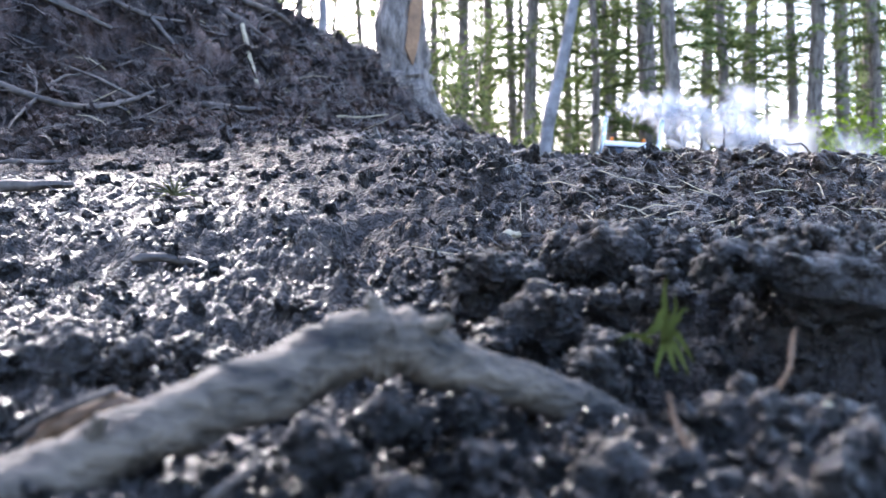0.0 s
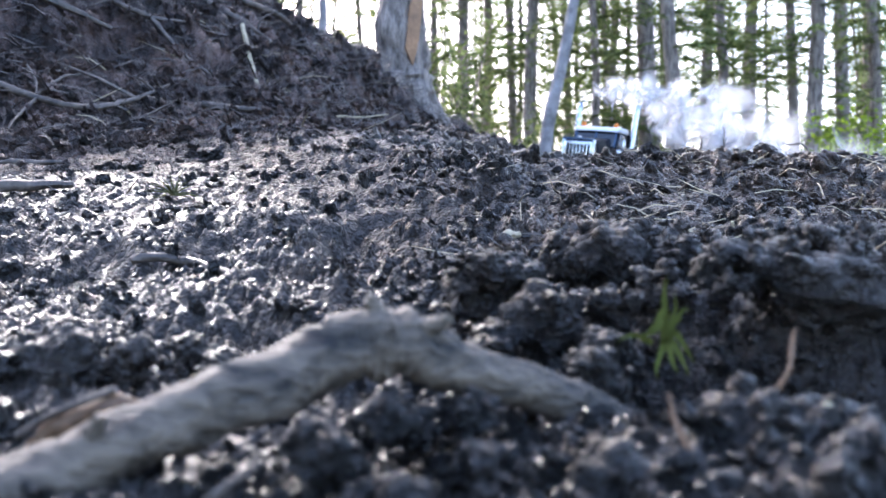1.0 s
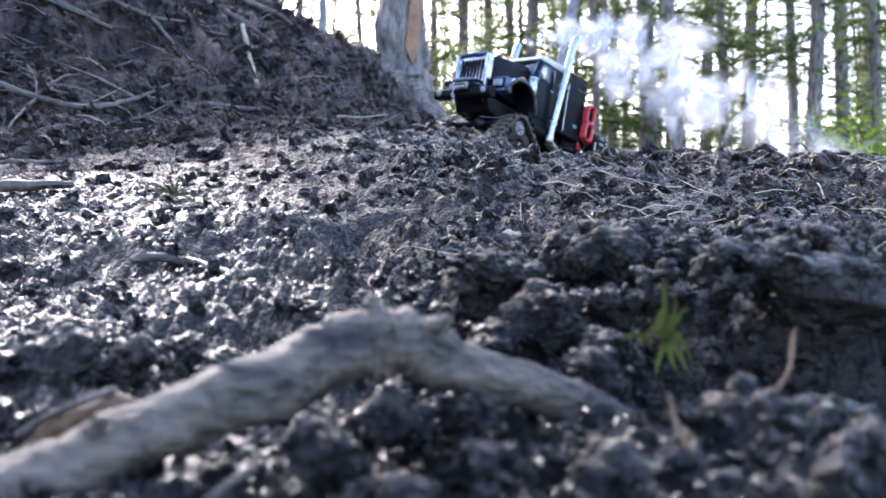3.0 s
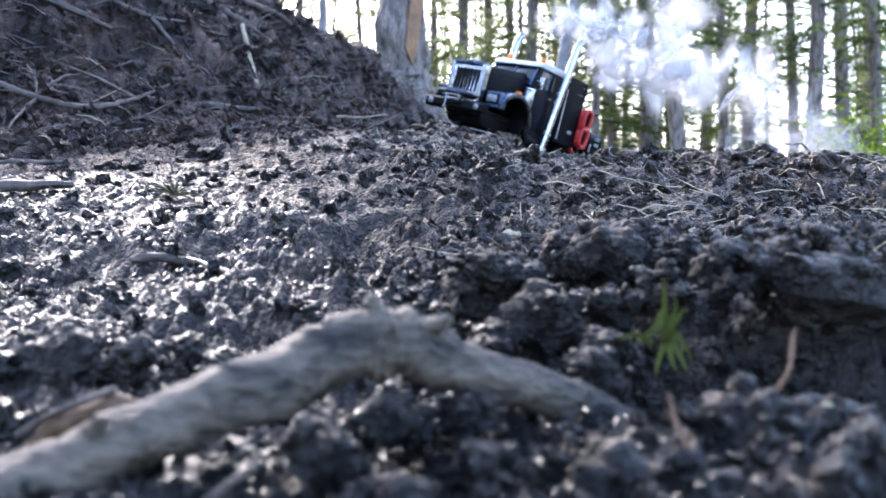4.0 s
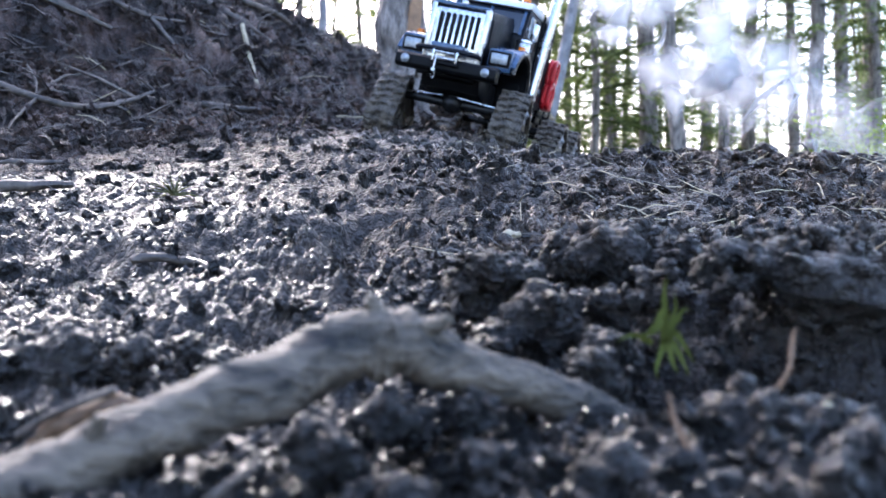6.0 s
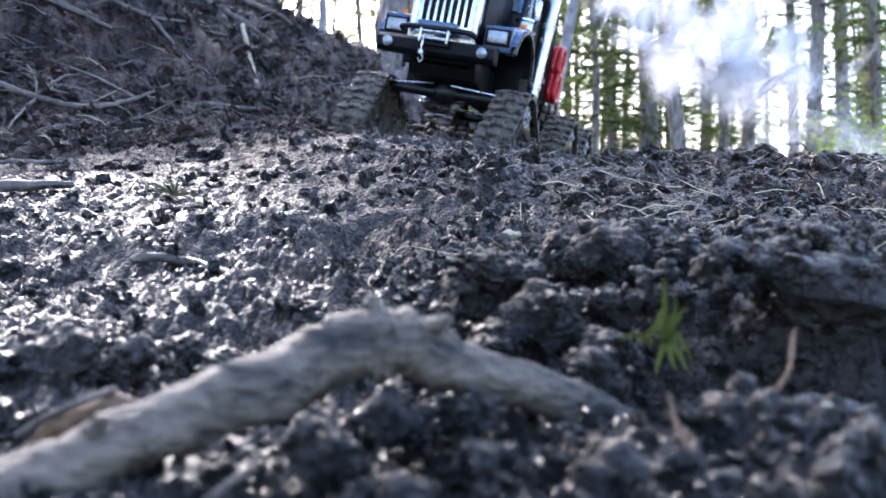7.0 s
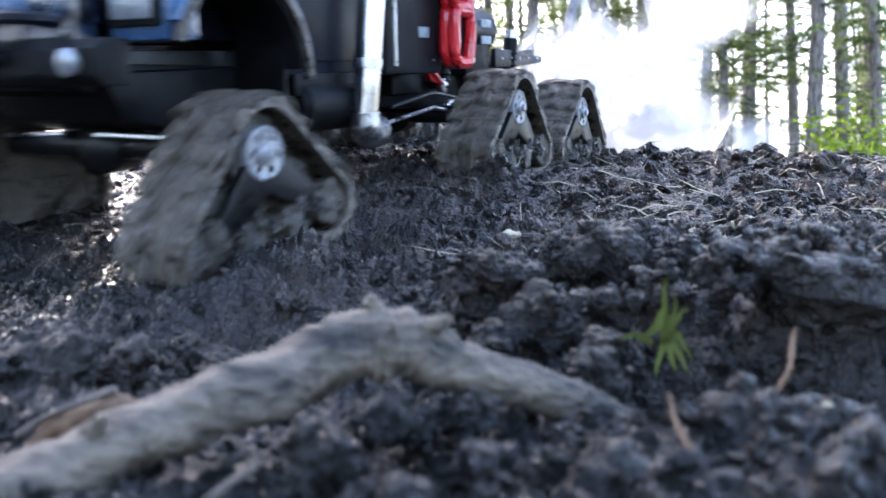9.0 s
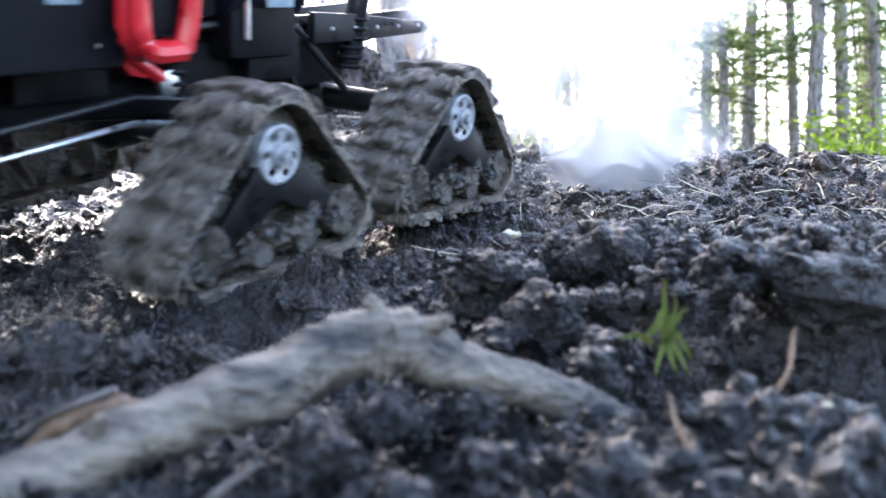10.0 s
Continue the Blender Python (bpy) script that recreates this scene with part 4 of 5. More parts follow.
# ---- trees ----
def conifer(seed, height, r0, first, dense, lean=0.0, mat=None, spray=1.0):
    rnd = random.Random(seed)
    t = thing("conifer_tree", "tall thin forest conifer with sparse green branches", "tree", None, "forest trees")
    n = 14
    line = [Vector((lean * height * (k / n) ** 1.4 + .05 * math.sin(k * 1.1 + seed), .05 * math.cos(k * .8 + seed), height * k / n - .3)) for k in range(n + 1)]
    part("trunk", tube(line, [r0 * (1 + .5 * math.exp(-k * 1.5)) * (1 - .85 * k / n) + .008 for k in range(n + 1)], 12, None, .12, seed), mat or BARK, t)
    vs, fs = [], []
    for i in range(int(dense * (height - first))):
        h = first + (height - first) * rnd.random() ** 1.15
        f = h / height
        c = line[min(n, int(f * n))]
        a = rnd.uniform(0, 2 * math.pi)
        ln = (0.35 + 1.5 * (1 - f)) * rnd.uniform(.55, 1.15)
        high = h > 8.5
        d = Vector((math.cos(a), math.sin(a), 0))
        droop = rnd.uniform(.15, .5)
        side = Vector((-d.y, d.x, 0))
        base = Vector((c.x, c.y, h))
        tip = base
        # the limb itself
        for k in range(5):
            q0, q1 = k / 5, (k + 1) / 5
            p0 = base + d * ln * q0 - Vector((0, 0, droop * ln * q0 * q0))
            p1 = base + d * ln * q1 - Vector((0, 0, droop * ln * q1 * q1))
            w = .012 * (1 - q0) + .003
            b = len(vs)
            vs += [p0 + side * w, p0 - side * w, p1 - side * w * .8, p1 + side * w * .8, p0 - Vector((0, 0, w * 1.6)), p1 - Vector((0, 0, w * 1.3))]
            fs += [(b, b + 1, b + 2, b + 3), (b + 1, b + 4, b + 5, b + 2), (b + 4, b, b + 3, b + 5)]
        # sprays of needles
        for k in range(int((4 if high else 10) * spray)):
            q = rnd.uniform(.15, 1)
            p = base + d * ln * q - Vector((0, 0, droop * ln * q * q)) + side * rnd.uniform(-.05, .05)
            sl = rnd.uniform(.10, .26) * (1.25 - .5 * q)
            sd_ = (side * rnd.choice((-1, 1)) * rnd.uniform(.5, 1) + d * rnd.uniform(.2, .9) + Vector((0, 0, rnd.uniform(-.6, .15)))).normalized()
            nn = sd_.cross(Vector((rnd.uniform(-.4, .4), rnd.uniform(-.4, .4), 1))).normalized()
            for j in range(4):
                g = j / 4
                c0 = p + sd_ * sl * g
                for sg in (-1, 1):
                    b = len(vs)
                    L = sl * .42 * (1 - .6 * g) * rnd.uniform(.7, 1.2)
                    vs += [c0, c0 + sd_ * sl * .2, c0 + nn * sg * L + sd_ * L * .7 + Vector((0, 0, rnd.uniform(-.03, .01)))]
                    fs.append((b, b + 1, b + 2))
    me = bpy.data.meshes.new("crown")
    me.from_pydata([tuple(v) for v in vs], [], fs)
    me.materials.append(NEEDLES)
    cr = new("crown", me)
    cr.parent = t
    return t


PLAIN = 0.20
rnd = random.Random(4)
kinds = [conifer(1, 15, .095, 1.0, 14), conifer(2, 13, .08, 1.8, 12), conifer(3, 16, .13, 1.2, 15), conifer(5, 11, .05, .6, 15, .02), conifer(8, 14, .085, 2.4, 11, -.015)]
used = set()


def plant(kind, x, y, rz, lean=0.0, size=1.0):
    m = Matrix.Translation((x, y, float(land(x, y)) - .05)) @ pose(0, 0, 0, 0, lean, rz)
    if kind not in used:
        used.add(kind)
        kinds[kind].matrix_basis = m
        return kinds[kind]
    return copy_thing(kinds[kind], m)


# trunks that stand out
for kind, x, y, lean in ((2, 2.79, 13.0, 0), (1, 2.63, 10.5, -5), (0, 4.68, 12.0, 0), (4, 5.50, 15.0, 0), (2, 5.47, 17.0, 1), (1, 4.09, 14.0, 0), (3, 1.86, 12.0, 0), (3, 2.57, 15.0, 0), (4, 1.24, 13.0, 1), (1, 1.15, 16.0, 0), (3, 1.51, 18.0, 0), (0, 0.28, 15.0, 1), (2, 6.72, 16.0, 3), (4, 4.53, 19.0, 0), (1, 5.88, 13.0, 0), (0, 6.10, 22.0, 0), (2, 0.99, 22.0, 0), (4, 4.65, 24.0, 0), (3, -1.46, 17.0, -4), (1, -0.16, 19.0, 0), (0, 2.70, 21.0, 0), (3, 7.54, 22.0, 0), (2, 10.65, 24.0, 0), (0, 3.64, 20.0, 0), (1, 2.91, 25.0, 0)):
    plant(kind, x, y, rnd.uniform(0, 360), lean)
for i in range(34):
    d = rnd.uniform(20, 46)
    x = rnd.uniform(-.24, .62) * d
    if abs(x * .927 + d * .375 - .6) > 2.9:      # a gap where the low sun comes through
        plant(i % 5, x, d, rnd.uniform(0, 360), rnd.uniform(-1.5, 1.5))
# close bank-top trees, mostly unseen, added either side of the gap to block sky glow
for kind, x, y in ((2, -6.6, 11.0), (0, -8.6, 12.5), (4, -5.6, 8.2), (1, -2.75, 11.5), (3, -2.1, 13.5), (0, -10.5, 11.0), (2, -3.4, 14.5), (1, -8.2, 17.0), (4, -9.5, 15.0)):
    plant(kind, x, y, rnd.uniform(0, 360))
# the forest goes on beside and behind
for i in range(16):
    a, d = rnd.uniform(40, 300), rnd.uniform(9, 30)
    plant(i % 5, d * math.sin(radians(a)), d * math.cos(radians(a)), rnd.uniform(0, 360), rnd.uniform(-2, 2))

# the pale leaning trunk and the slim white one
for a, b, r, name in (((0.794, 7.5, 0.774), (1.035, 7.5, 2.067), .044, "leaning_tree"), ((-0.878, 7.0, 1.457), (-0.887, 7.0, 1.936), .030, "young_tree")):
    t = thing(name, "slim pale-barked tree trunk leaning in the forest", "tree")
    a, b = Vector(a), Vector(b)
    pts = [a, a.lerp(b, .3) + Vector((-.02, 0, 0)), a.lerp(b, .65), b, b + (b - a) * .7 + Vector((.0, 0, 0)), b + (b - a) * 2.2]
    part("trunk", tube(bend(pts, 5, 0), [r * (1.25 - .02 * k) for k in range(26)], 14, None, .1, 2), BARK_PALE, t)

# two bare trunks added unseen behind the bank to shade the near ground
for x, y, r in ((-3.28, 9.0, .17), (-3.80, 11.0, .14)):
    t = thing("shade_tree", "unseen bare trunk added behind the bank to shade the foreground", "tree")
    z = float(land(x, y)) - .3
    part("trunk", tube([Vector((x + .03 * math.sin(k * 1.3), y, z + k * .8)) for k in range(15)], [r * (1.2 - .045 * k) for k in range(15)], 14, None, .12, x), BARK, t)

# big broken trunk on the bank
bt = thing("broken_tree", "thick dark tree trunk with peeled orange-brown split", "tree")
base = Vector((-0.184, 4.3, 0.844))
pts = [base + Vector((.02, 0, -.25)), base + Vector((.012, 0, -.05)), base + Vector((0, 0, .08)), base + Vector((-.004, 0, .25)), base + Vector((.0, 0, .6)), base + Vector((.0, 0, 1.6)), base + Vector((.05, 0, 5))]
part("trunk", tube(bend(pts, 6), list(np.interp(np.linspace(0, 6, 37), range(7), (.165, .140, .122, .117, .115, .108, .08))), 48, None, .2, 5), BARK, bt)
part("split_wood", prism([(-.03, -.02), (-.022, .16), (-.006, .235), (.02, .24), (.034, .20), (.03, .02), (.01, -.10)], -.02, .012, .004), SPLIT_WOOD, bt, "peeled orange-brown split wood").matrix_basis = Matrix.Translation(base + Vector((.045, -.105, .16))) @ pose(0, 0, 0, 0, 4, 14)
for k, (dx, dy) in enumerate(((.30, -.10), (.20, -.28), (-.25, -.15), (-.05, -.3))):
    e = spot(base.x + dx, base.y + dy, .0)
    part("root", tube(bend([base + Vector((dx * .25, dy * .25, .02)), (base + e) / 2 + Vector((0, 0, .02)), e, e + Vector((dx * .4, dy * .4, -.08))], 5), list(np.linspace(.05, .016, 16)), 9, None, .2, k), BARK, bt)


# ---- bush ----
def bush(name, x, y, w, h, count, mat, label, size=.05, seed=1):
    rn = random.Random(seed)
    t = thing(name, label, "bush", Matrix.Translation((x, y, float(land(x, y)))))
    bm = bmesh.new()
    vs, fs = [], []
    for i in range(14):
        a, q = rn.uniform(0, 6.28), rn.uniform(.3, 1)
        e = Vector((math.cos(a) * w * q, math.sin(a) * w * q, h * rn.uniform(.5, 1)))
        tube([(0, 0, -.05), e * .5 + Vector((0, 0, h * .12)), e], [.012, .007, .003], 5, bm)
        for k in range(count // 14):
            f = rn.uniform(.3, 1.05)
            p = e * f + Vector((rn.gauss(0, 1), rn.gauss(0, 1), rn.gauss(0, 1))) * w * .12
            d = Vector((rn.gauss(0, 1), rn.gauss(0, 1), rn.gauss(0, .6))).normalized()
            s_ = d.cross(Vector((rn.gauss(0, 1), rn.gauss(0, 1), 1))).normalized()
            L = size * rn.uniform(.6, 1.3)
            b = len(vs)
            vs += [p, p + d * L * .5 + s_ * L * .28, p + d * L, p + d * L * .5 - s_ * L * .28]
            fs.append((b, b + 1, b + 2, b + 3))
    part("stems", bm, BARK, t)
    me = bpy.data.meshes.new("leaves")
    me.from_pydata([tuple(v) for v in vs], [], fs)
    me.materials.append(mat)
    lv = new("leaves", me)
    lv.parent = t
    return t


bush("leafy_bush", 3.5, 7.8, .5, 1.05, 1500, LEAVES, "bright yellow-green leafy bush behind the mud ridge", .06, 3)
bush("leafy_bush", 4.1, 8.6, .6, 1.15, 1500, LEAVES, "bright yellow-green leafy bush behind the mud ridge", .06, 4)
bush("undergrowth_bush", .9, 11, .8, 1.3, 1200, NEEDLES, "dark green undergrowth between the trunks", .08, 5)
bush("undergrowth_bush", 2.2, 13, .9, 1.5, 1200, NEEDLES, "dark green undergrowth between the trunks", .08, 6)
bush("undergrowth_bush", .2, 9.5, .7, 1.5, 1200, NEEDLES, "dark green undergrowth between the trunks", .07, 7)


# ---- clods, roots, straws ----
def clod_mesh(items, sub=2):
    """Irregular lumps of mud: (place, size, seed)."""
    bm = bmesh.new()
    for p, r, sd_ in items:
        rn = random.Random(sd_)
        m = Matrix.Translation(p) @ Euler((rn.uniform(0, 6), rn.uniform(0, 6), rn.uniform(0, 6))).to_matrix().to_4x4() @ Matrix.Diagonal((rn.uniform(.8, 1.3), rn.uniform(.7, 1.1), rn.uniform(.55, .9), 1))
        q = bmesh.ops.create_icosphere(bm, subdivisions=sub, radius=r, matrix=m)
        off = Vector((sd_ * 1.7, sd_ * .3, 0))
        for v in q["verts"]:
            d = (v.co - p)
            k = noise.noise(v.co * (.9 / r) + off) * .55 + noise.noise(v.co * (2.4 / r) + off) * .4 + noise.noise(v.co * (5.5 / r) + off) * .24 + noise.noise(v.co * (12 / r) + off) * .14
            v.co = p + d * (1 + k)
    return bm


rc = random.Random(11)


def crumbly(p, r, seed, flat=1.0, sub=4):
    """A clod: a core with many smaller lumps stuck all over it."""
    rn = random.Random(seed)
    items = [(Vector((0, 0, 0)), r * .72, seed)]
    for k in range(26):
        d = Vector((rn.gauss(0, 1), rn.gauss(0, 1), rn.gauss(0, 1))).normalized()
        items.append((d * r * rn.uniform(.55, .9), r * rn.choice((.16, .2, .26, .36)), seed + k * 7))
    bm = clod_mesh(items[:1], sub)
    me = mesh_of(clod_mesh(items[1:], 3), "lumps")
    bm.from_mesh(me)
    bpy.data.meshes.remove(me)
    bm.transform(Matrix.Translation(p) @ pose(0, 0, 0, rn.uniform(-12, 12), rn.uniform(-12, 12), rn.uniform(0, 360)) @ Matrix.Diagonal((1, 1, flat, 1)))
    return bm


def one_skin(obs):
    """Melt the lumps of each clod into one closed surface."""
    for ob, r in obs:
        mod = ob.modifiers.new("skin", "REMESH")
        mod.mode, mod.voxel_size, mod.use_smooth_shade = "VOXEL", r * .055, True
    dg = bpy.context.evaluated_depsgraph_get()
    for ob, r in obs:
        me = bpy.data.meshes.new_from_object(ob.evaluated_get(dg))
        ob.modifiers.clear()
        ob.data = me


CLODS = []
# clods one could pick up: x, y, z of the middle and the half width
NEAR_CLODS = ((-.035, .42, .083, .0105), (-.010, .42, .083, .0135), (.018, .45, .083, .020), (.042, .46, .083, .017), (.091, .50, .097, .027), (.066, .505, .096, .018), (.122, .50, .094, .019), (.150, .53, .094, .018),
              (.042, .40, .070, .020), (.020, .385, .067, .013), (.064, .375, .064, .014), (.055, .335, .056, .013), (.075, .42, .078, .015), (.10, .44, .080, .016), (.091, .275, .048, .019), (.118, .285, .046, .014), (.042, .24, .040, .015),
              (.068, .235, .036, .013), (.092, .235, .038, .016), (.115, .25, .042, .014), (-.031, .245, .046, .0125), (-.012, .275, .052, .010), (.008, .285, .050, .011), (-.014, .235, .036, .012),
              (.012, .255, .042, .010), (-.157, .38, .053, .022), (-.125, .385, .055, .015), (-.19, .375, .050, .020), (-.105, .40, .058, .012), (-.085, .37, .056, .011), (-.175, .33, .042, .014), (-.145, .31, .040, .012))
for k, (x, y, z, r) in enumerate(NEAR_CLODS):
    z = min(z, float(land(x, y)) + r * .75)
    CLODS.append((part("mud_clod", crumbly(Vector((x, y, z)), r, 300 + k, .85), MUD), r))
    tagged(CLODS[-1][0], "crumbly lump of dark wet mud on the ground", "mud clod", "mud clods")
for k, (x, y, r) in enumerate(((.33, 1.90, .028), (.35, 1.88, .020), (.60, 2.1, .042), (.55, 2.08, .032), (.66, 2.08, .030), (.76, 2.0, .035), (.04, .60, .016), (-.105, .62, .014), (-.30, .66, .016), (.21, .62, .02), (.27, .56, .022), (.24, .75, .018),
                               (.30, .88, .022), (.12, .85, .018), (.40, 1.0, .024), (.20, 1.15, .020), (.46, 1.35, .026), (.10, 1.12, .020), (.30, 1.45, .028), (-.10, 1.15, .020), (-.25, 1.05, .022), (-.32, 1.3, .028), (-.42, 1.2, .026), (-.50, 1.45, .032),
                               (-.20, 1.45, .030), (-.06, 1.55, .030), (-.37, 1.62, .034), (-.28, .80, .012), (-.17, .95, .014), (-.40, .95, .016), (-.08, .80, .012), (.02, 1.0, .014))):
    CLODS.append((part("mud_clod", crumbly(spot(x, y, r * (.25 if x > 0 else -.1)), r * (1 if x > 0 else .8), 400 + k, .75, 3), MUD), r * 1.3))
    tagged(CLODS[-1][0], "rough lump of dark wet mud on the ground", "mud clod", "mud clods")
# broad slabs over the hollow
for p, r, sd_, tilt, size in (((.158, .412, .086), .042, 31, (20, 5, 8), (1.2, .8, .52)), ((.215, .43, .078), .036, 33, (20, 14, -10), (1.1, .8, .55)), ((.020, .435, .090), .020, 32, (24, -4, 30), (1.2, .8, .5))):
    ledge = crumbly(Vector((0, 0, 0)), r, sd_, 1.0, 5)
    ledge.transform(Matrix.Translation(p) @ pose(0, 0, 0, *tilt) @ Matrix.Diagonal((*size, 1)))
    CLODS.append((part("mud_slab", ledge, MUD), r * .6))
    tagged(CLODS[-1][0], "broad crumbling slab of dark mud", "mud slab")
# lumps breaking off the slab's top
for k, (x, y, z, r) in enumerate(((.115, .405, .090, .010), (.130, .400, .096, .009), (.148, .403, .099, .0085), (.172, .408, .098, .010), (.198, .408, .096, .009), (.222, .418, .093, .011), (.142, .428, .103, .009), (.186, .432, .103, .012), (.160, .425, .104, .008), (.120, .392, .085, .008))):
    CLODS.append((part("mud_clod", crumbly(Vector((x, y, z)), r, 500 + k, .8), MUD), r))
    tagged(CLODS[-1][0], "crumbly lump of mud on a broad slab", "mud clod", "mud clods")
one_skin(CLODS)
crumbs = []
for i in range(9000):
    d = .22 + 2.2 * rc.random() ** 1.6
    x = rc.uniform(-.5, .52) * d * 1.05
    r = rc.choice((.0012, .0016, .0022, .003, .0042)) * (.6 + .9 * d)
    if d < np.interp(x, *FOOT) - .05 and (x > -.05 * d or i % 3 == 0):
        crumbs.append((x, d, .1, min(r, .012), i))


def crumb_mesh(items):
    base_bm = bmesh.new()
    bmesh.ops.create_icosphere(base_bm, subdivisions=2, radius=1)
    bv = np.array([v.co[:] for v in base_bm.verts])
    bf = np.array([[v.index for v in f.verts] for f in base_bm.faces])
    base_bm.free()
    V, Fc = [], []
    for p, r, sd_ in items:
        rg = np.random.default_rng(sd_)
        ph, fr = rg.uniform(0, 6, 6), rg.uniform(1.5, 4.5, (6, 3))
        k = 1 + .30 * sum(np.sin(bv @ fr[j] + ph[j]) for j in range(6)) * .9
        V.append(np.array(p[:]) + bv * k[:, None] * r * rg.uniform(.6, 1.2, 3))
        Fc.append(bf + len(bv) * len(Fc))
    me = bpy.data.meshes.new("mud_crumbs")
    me.from_pydata(np.concatenate(V).tolist(), [], np.concatenate(Fc).tolist())
    return me


for i in range(5200):      # and over the bank and its foot
    x = rc.uniform(-1.35, .3)
    y = float(np.interp(x, *FOOT)) + rc.uniform(-.45, 1.5)
    r = rc.choice((.005, .006, .008, .011, .015)) * rc.uniform(.7, 1.2)
    crumbs.append((x, y, .15, r, 20000 + i))
heights = rough_land([c[0] for c in crumbs], [c[1] for c in crumbs])
cr = new("mud_crumbs", crumb_mesh([(Vector((x, y, float(z) + r * lift)), r, sd_) for (x, y, lift, r, sd_), z in zip(crumbs, heights)]))
cr.data.materials.append(MUD)
tagged(cr, "small crumbs of dark mud strewn over the ground", "mud", kind="stuff")



def litter(count, seed, where, length, thick, mat, name, label):
    """Straws, rootlets and needles strewn over the ground."""
    rn = random.Random(seed)
    V, Fc = [], []
    for i in range(count):
        x, y = where(rn)
        L, w = rn.uniform(*length), rn.uniform(*thick)
        a, up = rn.uniform(0, 6.28), rn.uniform(-.1, .45)
        d = Vector((math.cos(a), math.sin(a), up)).normalized()
        p = spot(x, y, .001)
        side = d.cross(Vector((0, 0, 1))).normalized() * w
        bow = Vector((0, 0, rn.uniform(-.1, .15) * L))
        rows = [(p, 1), (p + d * L * .5 + bow, .9), (p + d * L, .35)]
        b = len(V)
        for q, f in rows:
            V += [q + side * f, q - side * f, q + Vector((0, 0, w * 1.4 * f))]
        for k in (0, 3):
            for j in range(3):
                Fc.append((b + k + j, b + k + (j + 1) % 3, b + k + 3 + (j + 1) % 3, b + k + 3 + j))
    me = bpy.data.meshes.new(name)
    me.from_pydata([tuple(v) for v in V], [], Fc)
    me.materials.append(mat)
    return tagged(new(name, me), label, "litter", kind="stuff")


def east_slope(rn):
    y = rn.uniform(.55, 2.3)
    return rn.uniform(.02, .56) * y, y


def west_slope(rn):
    y = rn.uniform(.7, 2.0)
    return -rn.uniform(0, .56) * y, y


def bank_side(rn):
    x = rn.uniform(-1.3, .3)
    return x, float(np.interp(x, *FOOT)) + rn.uniform(-.1, 1.9)


litter(420, 1, east_slope, (.012, .045), (.0004, .0010), STRAW, "straw_litter", "short pale straws and fibres in the mud")
litter(900, 2, east_slope, (.010, .040), (.0005, .0012), ROOT, "rootlet_litter", "short brown rootlets sticking from the mud")
litter(350, 3, west_slope, (.010, .040), (.0005, .0011), ROOT, "rootlet_litter", "short dark rootlets lying in wet mud")
litter(2600, 4, bank_side, (.03, .13), (.0010, .0028), ROOT, "bank_litter", "dark rootlets and twigs strewn over the bank")
litter(260, 5, bank_side, (.03, .12), (.0008, .0018), STRAW, "bank_straw", "pale dry stems strewn over the bank")

# a slab of smooth wet clay on the mound
slab = clod_mesh([(Vector((0, 0, 0)), .050, 77)], 4)
slab.transform(Matrix.Translation(spot(.112, 1.22, -.020)) @ pose(0, 0, 0, 40, 6, 20) @ Matrix.Diagonal((1, 1.1, .4, 1)))
tagged(part("clay_slab", slab, material("wet clay", (0.15, 0.145, 0.14), 0.35, 0, 40, 0.3, 0.5, 0.12)), "smooth pale grey slab of wet clay", "clay slab")

# ---- smoke ----
def flakes(places, sizes, seed, mat, name="smoke_puff"):
    """A cloud of thin wisps, dense in the middle and fraying at its edge."""
    rg = np.random.default_rng(seed)
    n, k = len(places), 9
    V = np.zeros((n, k + 1, 3))
    ax = rg.normal(size=(n, 3))
    ax /= np.linalg.norm(ax, axis=1)[:, None]
    s1 = np.cross(ax, rg.normal(size=(n, 3)))
    s1 /= np.linalg.norm(s1, axis=1)[:, None]
    s2 = np.cross(ax, s1)
    for j in range(k):
        a = 2 * math.pi * j / k
        q = sizes * rg.uniform(.6, 1.3, n)
        V[:, j] = places + (s1 * math.cos(a) + s2 * math.sin(a)) * q[:, None] - ax * (sizes * .25)[:, None]
    V[:, k] = places
    i = np.arange(n)[:, None] * (k + 1)
    tri = np.concatenate([np.stack([i[:, 0] + j, i[:, 0] + (j + 1) % k, i[:, 0] + k], 1) for j in range(k)])
    me = bpy.data.meshes.new(name)
    me.from_pydata(V.reshape(-1, 3).tolist(), [], tri.tolist())
    cov = me.attributes.new("cover", "FLOAT", "POINT")
    cov.data.foreach_set("value", np.tile([0.0] * k + [1.0], n).astype(np.float32))
    me.materials.append(mat)
    me.polygons.foreach_set("use_smooth", [True] * len(me.polygons))
    return new(name, me)


def puff(r, stretch, seed, mat, count):
    """A drifting billow of vapour made of several tufts."""
    rg = np.random.default_rng(seed)
    tufts = rg.normal(size=(9, 3)) * (stretch * .55, .4, .38)
    p = tufts[rg.integers(0, 9, count)] + rg.normal(size=(count, 3)) * .27
    ob = flakes(p * r, r * rg.uniform(.45, .85, count), seed, mat)
    return tagged(ob, "drifting white puff of exhaust smoke", "smoke", "exhaust smoke", "stuff")


